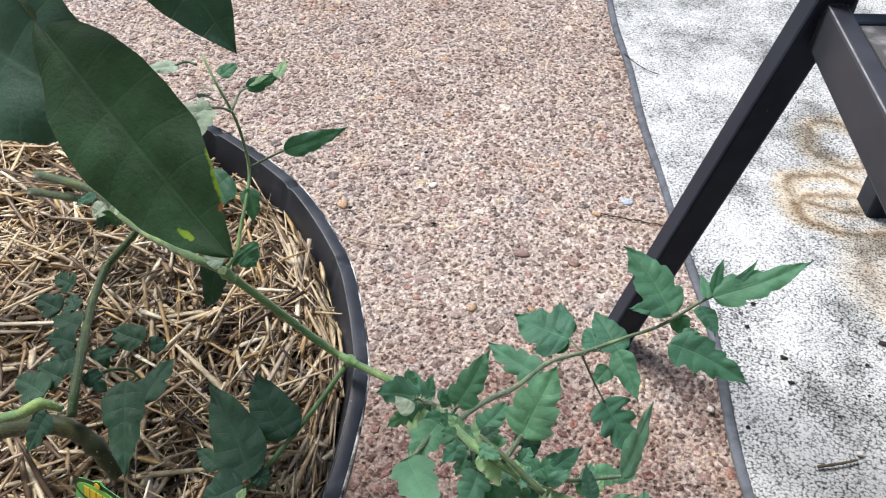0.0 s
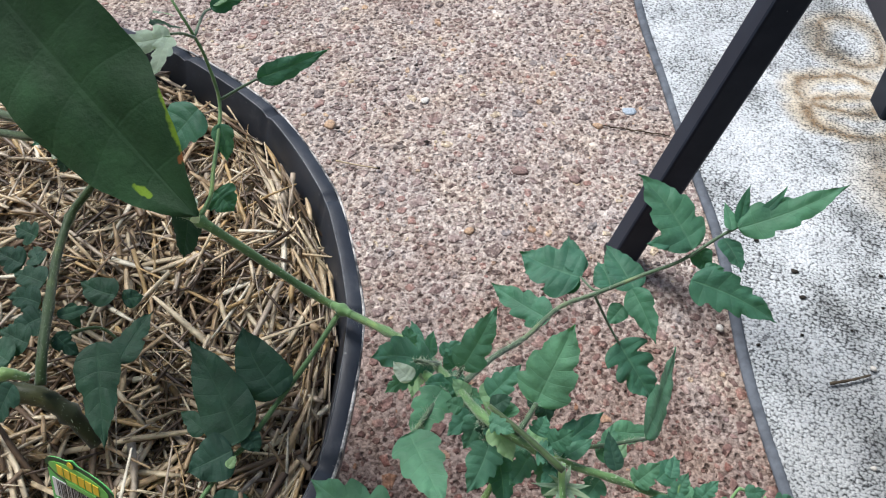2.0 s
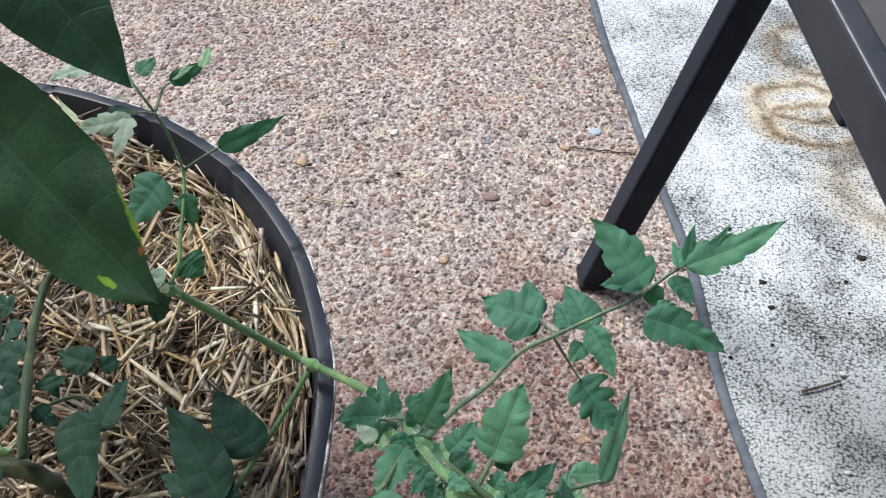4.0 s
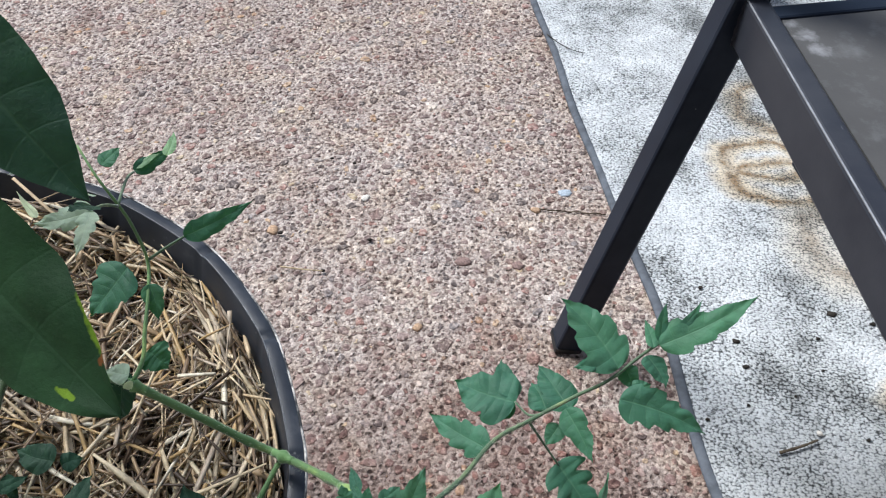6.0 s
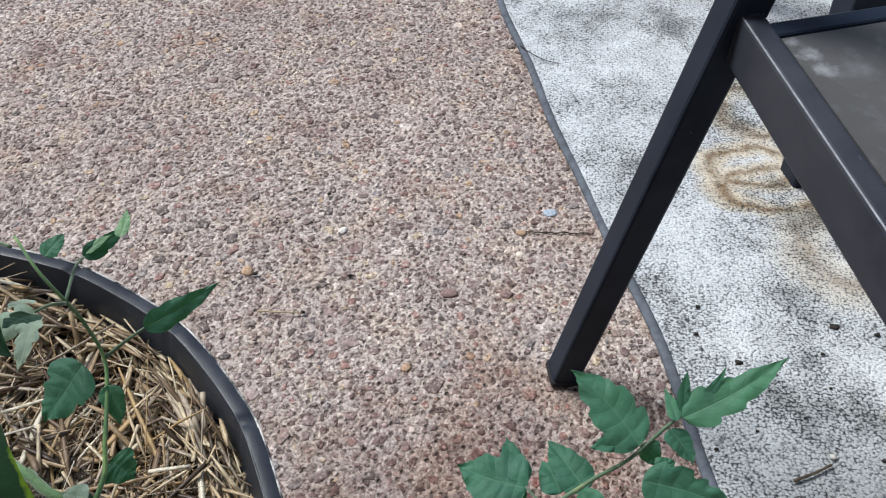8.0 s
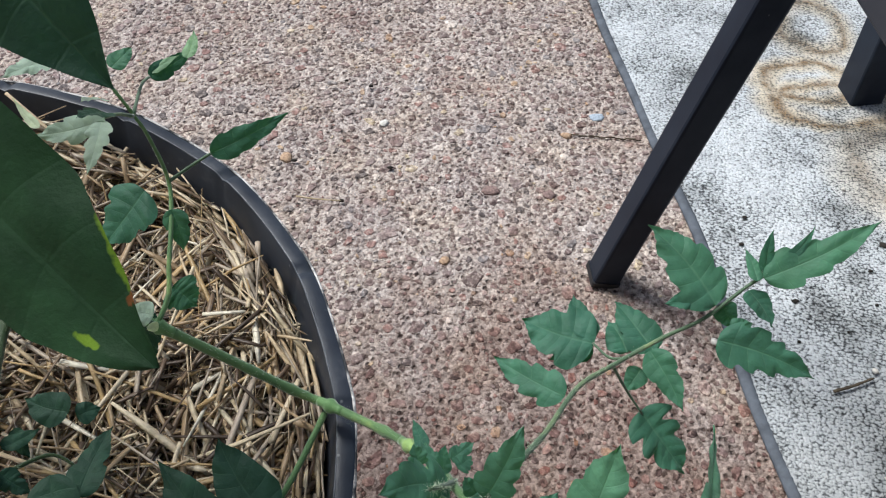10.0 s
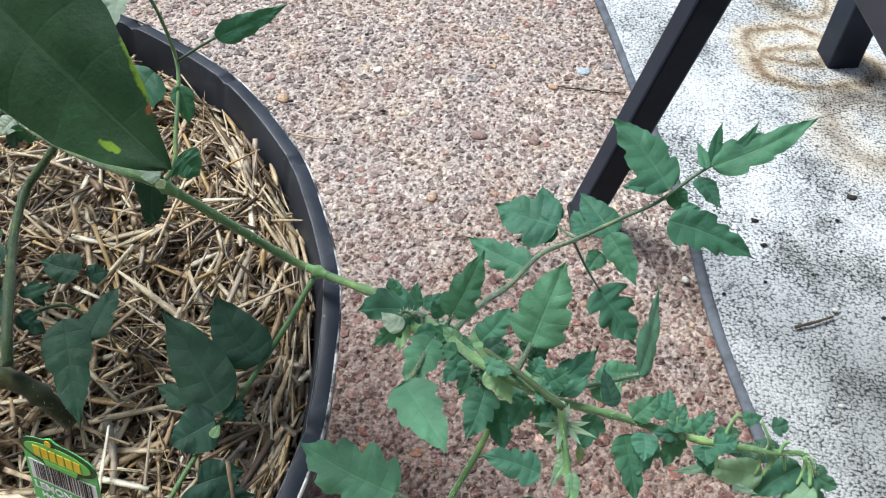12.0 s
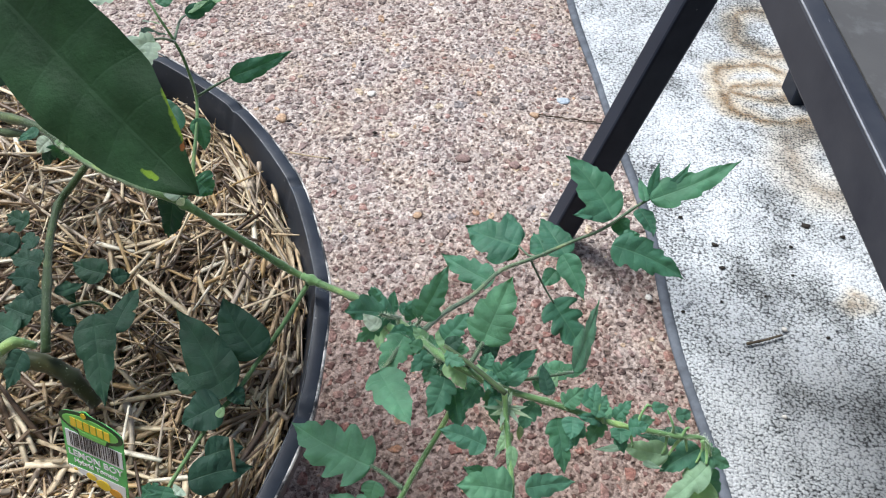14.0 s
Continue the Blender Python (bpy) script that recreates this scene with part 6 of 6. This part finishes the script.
shade_leaf_h = stalk("leaf", [(-0.1680, 0.0580, 0.5050), (-0.2613, 0.1869, 0.6426), (-0.3546, 0.3158, 0.6852)], 0.0018, 0.0009)
leaflet(shade_leaf_h, (-0.4398, 0.2753, 0.6639), (-0.4770, 0.2217, 0.6465), 0.0493, 3, 0.25, 0.15, 0)
leaflet(shade_leaf_h, (-0.3982, 0.3676, 0.6581), (-0.4513, 0.4153, 0.6368), 0.0391, 3, 0.25, 0.15, 0)
leaflet(shade_leaf_h, (-0.3394, 0.3723, 0.7222), (-0.2724, 0.4139, 0.6994), 0.0399, 3, 0.25, 0.15, 0)
leaflet(shade_leaf_h, (-0.3797, 0.2869, 0.6974), (-0.3377, 0.3242, 0.6758), 0.0398, 3, 0.25, 0.15, 0)
leaflet(shade_leaf_h, (-0.3770, 0.2618, 0.7483), (-0.3839, 0.1850, 0.7310), 0.0475, 3, 0.25, 0.15, 0)
leaflet(shade_leaf_h, (-0.2633, 0.3221, 0.6618), (-0.3340, 0.3644, 0.6618), 0.0536, 3, 0.25, 0.15, 0)
leaflet(shade_leaf_h, (-0.2683, 0.3651, 0.7021), (-0.3523, 0.3750, 0.6806), 0.0537, 3, 0.25, 0.15, 0)


def build_buds():
    for x, y, z, r, tilt in ((*BUD_AT, 0.0019, 165), (BUD_AT[0] + 0.004, BUD_AT[1] + 0.002, BUD_AT[2] + 0.003, 0.0016, 135), (BUD_AT[0] - 0.003, BUD_AT[1] + 0.001, BUD_AT[2] + 0.002, 0.0016, 200)):
        bm = bmesh.new()
        prof = [(0.0, 0.0), (0.7 * r, 0.5 * r), (r, 1.4 * r), (0.75 * r, 2.6 * r), (0.3 * r, 3.6 * r), (0.0, 3.9 * r)]
        lathe(bm, prof, 10)
        bm.transform(Matrix.Translation((x, y, z)) @ Matrix.Rotation(radians(tilt), 4, 'X'))
        ob = finish("flower_bud", bm, BUD, None, smooth=True)
        ob.parent, ob.matrix_parent_inverse = PLANT, PLANT_INV


build_buds()


# ---- plant label ----
def build_label():
    tl, tr = Vector((-0.0780, -0.0900, 0.3360)), Vector((-0.0450, -0.1020, 0.3380))
    bl = Vector((-0.0760, -0.1020, 0.3000))
    ex = (tr - tl).normalized()
    ey = (bl - tl)
    ey = (ey - ex * ey.dot(ex)).normalized()
    nz = ex.cross(ey) * -1
    W = (tr - tl).length
    rot = Matrix((ex, -ey, nz)).transposed().to_4x4()
    m = Matrix.Translation(tl) @ rot
    lab = group_thing("plant_label", "green plastic plant label with barcode stuck in the straw", "plant label", tuple(tl - ey * -0.05))
    inv = lab.matrix_basis.inverted()
    col = {k: mat_plain("label_" + k, c, 0.35, 40, 0.08, 0.05) for k, c in dict(green=(0.15, 0.60, 0.16), dark=(0.012, 0.05, 0.02), yellow=(0.85, 0.62, 0.04), white=(0.88, 0.90, 0.92), black=(0.02, 0.02, 0.02), orange=(0.72, 0.36, 0.03), leafy=(0.20, 0.58, 0.12)).items()}

    def sheet(name, outline, z, thick, material, label=""):
        bm = bmesh.new()
        lo = [bm.verts.new((x, -y * 1.08, z)) for x, y in outline]
        hi = [bm.verts.new((x, -y * 1.08, z + thick)) for x, y in outline]
        bm.faces.new(hi)
        bm.faces.new(lo[::-1])
        n = len(lo)
        for k in range(n):
            bm.faces.new((lo[k], lo[(k + 1) % n], hi[(k + 1) % n], hi[k]))
        bmesh.ops.recalc_face_normals(bm, faces=bm.faces)
        bm.transform(m)
        ob = finish(name, bm, material, None, label=label)
        ob.parent, ob.matrix_parent_inverse = lab, inv
        return ob

    HL, HR = 0.0374, 0.0471          # the lower edge runs aslant

    def oval(cx, cy, rx, ry, n=30):
        return [(cx + rx * math.cos(a), cy + ry * math.sin(a)) for a in [2 * math.pi * k / n for k in range(n)]]

    top = [(W * (0.5 - 0.5 * math.cos(a)), 0.0052 - 0.0062 * math.sin(a) ** 0.8 - 0.0022 * math.exp(-((math.cos(a) - 0.16) / 0.13) ** 2)) for a in [math.pi * k / 24 for k in range(25)]]
    card = top + [(W, HR), (W * 0.95, 0.078), (W * 0.86, 0.078), (W * 0.82, HR - 0.0025), (0.0, HL)]
    sheet("card", card, 0, 0.0006, col["green"])
    sheet("badge", oval(W * 0.5, 0.0050, W * 0.515, 0.0069), 0.0007, 0.0003, col["dark"], "dark oval badge")
    sheet("badge", oval(W * 0.5, 0.0050, W * 0.450, 0.0048), 0.0011, 0.0002, col["leafy"], "green oval badge face")
    sheet("badge_tab", [(W * 0.26, 0.0095), (W * 0.80, 0.0095), (W * 0.76, 0.0124), (W * 0.29, 0.0124)], 0.0011, 0.0002, col["dark"], "dark tab under the badge")
    sheet("badge_tab", [(W * 0.30, 0.0090), (W * 0.76, 0.0090), (W * 0.73, 0.0116), (W * 0.32, 0.0116)], 0.0014, 0.0002, col["leafy"], "green face of the tab")
    sheet("badge_dot", oval(W * 0.42, -0.0012, 0.0022, 0.0020, 16), 0.0011, 0.0002, col["dark"])
    sheet("badge_dot", oval(W * 0.42, -0.0012, 0.0016, 0.0015, 16), 0.0014, 0.0003, col["yellow"], "yellow dot on the badge")
    for k in range(6):
        x = W * (0.19 + 0.108 * k)
        sheet("badge_bar", [(x, 0.0026), (x + W * 0.086, 0.0026), (x + W * 0.086, 0.0078), (x, 0.0078)], 0.0014, 0.0002, col["yellow"])
    sheet("barcode_panel", [(W * 0.05, 0.0126), (W * 0.97, 0.0126), (W * 0.97, 0.0232), (W * 0.05, 0.0232)], 0.0007, 0.0002, col["white"])
    rnd = random.Random(4)
    x = W * 0.12
    while x < W * 0.90:
        w = rnd.choice((0.0003, 0.0005, 0.0008))
        sheet("barcode_bar", [(x, 0.0130), (x + w, 0.0130), (x + w, 0.0220), (x, 0.0220)], 0.0010, 0.0001, col["black"])
        x += w + rnd.choice((0.0004, 0.0006, 0.0009))
    for text, y, size in (("LEMON BOY", 0.0283, 0.0056), ("Hybrid Tomato", 0.0326, 0.0041)):
        cu = bpy.data.curves.new("lettering", "FONT")
        cu.body = text
        cu.size = size
        cu.align_x = "CENTER"
        cu.extrude = 0.0001
        cu.offset = 0.00012
        cu.materials.append(col["white"])
        ob = new("lettering", cu)
        ob.matrix_basis = m @ Matrix.Translation((W * 0.5, -y * 1.08, 0.0009))
        ob.parent, ob.matrix_parent_inverse = lab, inv
    sheet("picture_ground", [(0.0006, 0.0362), (W * 0.45, 0.0352), (W - 0.0012, 0.0352), (W - 0.0012, HR - 0.0010), (0.0008, HL - 0.0003)], 0.0007, 0.0002, col["white"])
    for cx, cy, r in ((0.14, 0.0374, 0.0009), (0.40, 0.0380, 0.0024), (0.60, 0.0400, 0.0034), (0.80, 0.0422, 0.0030)):
        sheet("tomato_picture", oval(W * cx, cy, r * 1.25, r * 0.85, 18), 0.0010, 0.0002 + 0.0001 * (cx == 0.6), col["yellow" if cx != 0.80 else "orange"])



build_label()


# ---- small litter ----
def build_litter():
    bark = mat_plain("dry_twig", (0.11, 0.088, 0.062), 0.85, 80, 0.4, 0.6, 0.001, 0.2)
    dark = mat_plain("dark_debris", (0.035, 0.030, 0.026), 0.9, 90, 0.4, 0.6, 0.001, 0.2)
    pale = mat_plain("pale_fleck", (0.66, 0.63, 0.58), 0.8, 420, 0.3, 0.4, 0.0006, 0.3)
    blue = mat_plain("pale_blue_chip", (0.36, 0.42, 0.49), 0.7, 420, 0.4, 0.4, 0.0006, 0.3)
    orange = mat_plain("orange_stone", (0.44, 0.30, 0.20), 0.8, 420, 0.45, 0.5, 0.0008, 0.3)
    brown = mat_plain("brown_stone", (0.24, 0.165, 0.15), 0.8, 420, 0.5, 0.5, 0.0008, 0.3)

    def twig(name, pts, r, material, label):
        bm = bmesh.new()
        path = smooth_path(pts, 6)
        n = len(path)
        tube_bm(bm, path, [r * (1.0 - 0.35 * i / n + 0.12 * math.sin(i * 1.9)) for i in range(n)], 6)
        return tagged(finish(name, bm, material, None, smooth=True), label, "twig")

    twig("twig", [(0.4215, 0.2090, 0.0115), (0.441, 0.2155, 0.0118), (0.4610, 0.2240, 0.0115)], 0.0017, bark, "short broken brown twig lying on the rug")
    twig("straw_stem", [(-0.084, 0.426, 0.0032), (-0.060, 0.4225, 0.0040), (-0.036, 0.4218, 0.0036)], 0.0009, mat_plain("pale_straw", (0.48, 0.38, 0.24), 0.8, 90, 0.3), "thin dry straw stem lying on the concrete")
    twig("curved_twig", [(0.2465, 0.9300, 0.0110), (0.262, 0.905, 0.0125), (0.280, 0.889, 0.0120), (0.2985, 0.8815, 0.0110)], 0.0008, dark, "thin curved dark twig on the rug corner")

    def chip(name, x, y, z, r, h, material, label, category, seed, par=None, el=1.0):
        rnd = random.Random(seed)
        bm = bmesh.new()
        n = 9
        wob = [rnd.uniform(0.75, 1.2) for _ in range(n)]
        rings = []
        for rr, zz in ((1.0, 0.0), (0.95, 0.5), (0.6, 0.95)):
            rings.append([bm.verts.new((x + r * rr * math.cos(2 * math.pi * k / n) * w, y + el * r * rr * math.sin(2 * math.pi * k / n) * w, z + h * zz)) for k, w in enumerate(wob)])
        for p, q in zip(rings, rings[1:]):
            for k in range(n):
                bm.faces.new((p[k], p[(k + 1) % n], q[(k + 1) % n], q[k]))
        bm.faces.new(rings[-1])
        bm.faces.new(rings[0][::-1])
        ob = finish(name, bm, material, par, smooth=True)
        if par is None:
            tagged(ob, label, category)
        return ob

    chip("pebble", 0.0, 0.550, -0.001, 0.0058, 0.0030, pale, "", "", 1, GROUND)
    chip("pebble", 0.2486, 0.576, -0.001, 0.0080, 0.0014, blue, "", "", 2, GROUND)
    chip("pebble", 0.2105, 0.541, -0.001, 0.0075, 0.0030, orange, "", "", 3, GROUND, 0.7)
    chip("pebble", 0.122, 0.450, -0.001, 0.0115, 0.0030, brown, "", "", 4, GROUND, 0.6)
    chip("pebble", -0.104, 0.487, -0.001, 0.0062, 0.0030, orange, "", "", 5, GROUND, 1.3)
    chip("pebble", 0.074, 0.350, -0.001, 0.0055, 0.0028, orange, "", "", 6, GROUND)
    chip("pebble", 0.185, 0.446, -0.001, 0.0080, 0.0030, brown, "", "", 7, GROUND)
    for k, (x, y, r) in enumerate(((0.387, 0.416, 0.0028), (0.376, 0.379, 0.0030), (0.410, 0.342, 0.0042), (0.413, 0.309, 0.0036), (0.524, 0.385, 0.0058), (0.565, 0.373, 0.0034), (0.499, 0.350, 0.0026), (0.361, 0.244, 0.0024), (0.492, 0.308, 0.0022), (0.512, 0.228, 0.0026), (0.405, 0.262, 0.0020), (0.455, 0.275, 0.0018))):
        chip("debris_crumb", x, y, 0.0085, r, 0.0018, dark, "dark dry crumb of debris on the rug", "debris", 20 + k, None, 0.7)
    for k, (x, y, r) in enumerate(((-0.020, 0.612, 0.0030), (-0.050, 0.620, 0.0026), (0.012, 0.475, 0.0034), (-0.094, 0.480, 0.0040), (-0.036, 0.423, 0.0030))):
        chip("debris_crumb", x, y, 0.0022, r, 0.0020, dark, "dark dry crumb of debris on the concrete", "debris", 60 + k, None, 0.6)
    for k, (x, y, z, r) in enumerate(((0.328, 0.262, 0.003, 0.0040), (0.322, 0.300, 0.003, 0.0030), (0.466, 0.232, 0.0105, 0.0030), (0.504, 0.463, 0.0088, 0.0026), (0.445, 0.130, 0.0085, 0.0026))):
        chip("pale_fleck", x, y, z, r, 0.0022, pale, "small whitish flake lying by the rug edge", "debris", 80 + k)
    # hairline crack from an orange stone to the rug
    bm = bmesh.new()
    pts = [(0.212 + 0.006 * k, 0.5415 - 0.0003 * k + 0.0015 * math.sin(k * 1.7), 0.0016) for k in range(15)]
    for p, q in zip(pts, pts[1:]):
        bmesh.ops.create_cube(bm, size=1.0, matrix=Matrix.Translation(((p[0] + q[0]) / 2, (p[1] + q[1]) / 2, 0.0010)) @ Matrix.Diagonal((0.0062, 0.0007, 0.0016, 1)))
    ob = finish("crack", bm, bark, GROUND)


build_litter()


# ---- pebbles of the slab ----
def pebble_shape(rnd, sides=7):
    """Low dome with an uneven outline, unit radius."""
    ph = [rnd.uniform(0.55, 1.30) for _ in range(sides)]
    el, rot = rnd.uniform(0.5, 1.0), rnd.random() * 6.28
    v = []
    for lev, (rr, z) in enumerate(((1.0, -0.25), (0.90, 0.20), (0.62, 0.34))):
        for k in range(sides):
            a = 2 * math.pi * k / sides
            x, y = rr * ph[k] * math.cos(a), rr * ph[k] * el * math.sin(a)
            v.append((x * math.cos(rot) - y * math.sin(rot), x * math.sin(rot) + y * math.cos(rot), z * rnd.uniform(0.85, 1.15)))
    v.append((0, 0, 0.36))
    f = []
    for l in range(2):
        for k in range(sides):
            a, b = l * sides + k, l * sides + (k + 1) % sides
            f.append((a, b, b + sides, a + sides))
    for k in range(sides):
        f.append((2 * sides + k, 2 * sides + (k + 1) % sides, 3 * sides))
    return v, f


def build_pebbles():
    rnd = random.Random(5)
    shapes = [pebble_shape(rnd) for _ in range(40)]
    arr = [np.array(s[0]) for s in shapes]
    cell = {}
    placed = []
    x0, x1, y0, y1 = -0.82, 0.40, -0.22, 1.42
    G = 0.020
    for rad, tries in ((0.0092, 170), (0.0070, 2300), (0.0054, 7500), (0.0041, 20000), (0.0030, 36000), (0.0020, 36000), (0.0014, 20000)):
        for _ in range(tries):
            x, y = rnd.uniform(x0, x1), rnd.uniform(y0, y1)
            if x > rug_x(y) + 0.012 or math.hypot(x - POT_C[0], y - POT_C[1]) < 0.215:
                continue
            r = rad * rnd.uniform(0.8, 1.25)
            if any(math.hypot(x - px, y - py) < (r + pr) * 0.86 for px, py, pr in SPECIAL):
                continue
            ci, cj = int(x // G), int(y // G)
            ok = True
            for i in (-1, 0, 1):
                for j in (-1, 0, 1):
                    for px, py, pr in cell.get((ci + i, cj + j), ()):
                        if (x - px) ** 2 + (y - py) ** 2 < ((r + pr) * 1.08) ** 2:
                            ok = False
                            break
                    if not ok:
                        break
                if not ok:
                    break
            if ok:
                cell.setdefault((ci, cj), []).append((x, y, r))
                placed.append((x, y, r))
    # the nearest larger stones are pieces of their own
    near = sorted((p for p in placed if p[2] > 0.0050 and -0.02 < p[0] < 0.26), key=lambda p: abs(p[1] - 0.42) + abs(p[0] - 0.12))[:260]
    single = set(near)
    verts, faces, base_i = [], [], 0
    for p in placed:
        if p in single:
            continue
        k = rnd.randrange(40)
        h = p[2] * rnd.uniform(0.16, 0.36)
        v = arr[k] * (p[2], p[2], h) + (p[0], p[1], -0.0004 - rnd.random() * 0.0005)
        verts.append(v)
        faces.extend(tuple(i + base_i for i in f) for f in shapes[k][1])
        base_i += len(v)
    me = raw_mesh("pebbles", np.concatenate(verts).tolist(), faces, PEBBLE, smooth=False)
    ob = tagged(new("pebbles", me), kind="stuff")
    ob.parent = GROUND
    meshes = [raw_mesh("pebble", s[0], s[1], PEBBLE_ONE, smooth=False) for s in shapes[:16]]
    for p in near:
        o = new("pebble", meshes[rnd.randrange(16)])
        o.location = (p[0], p[1], -0.001)
        o.rotation_euler = (0, 0, rnd.random() * 6.28)
        o.scale = (p[2], p[2], p[2] * rnd.uniform(0.25, 0.45))
        o.parent = GROUND


SPECIAL = [(0.0, 0.55, 0.006), (0.2486, 0.576, 0.012), (0.211, 0.542, 0.008), (0.122, 0.45, 0.012), (-0.104, 0.487, 0.008), (0.074, 0.35, 0.008)]
build_pebbles()
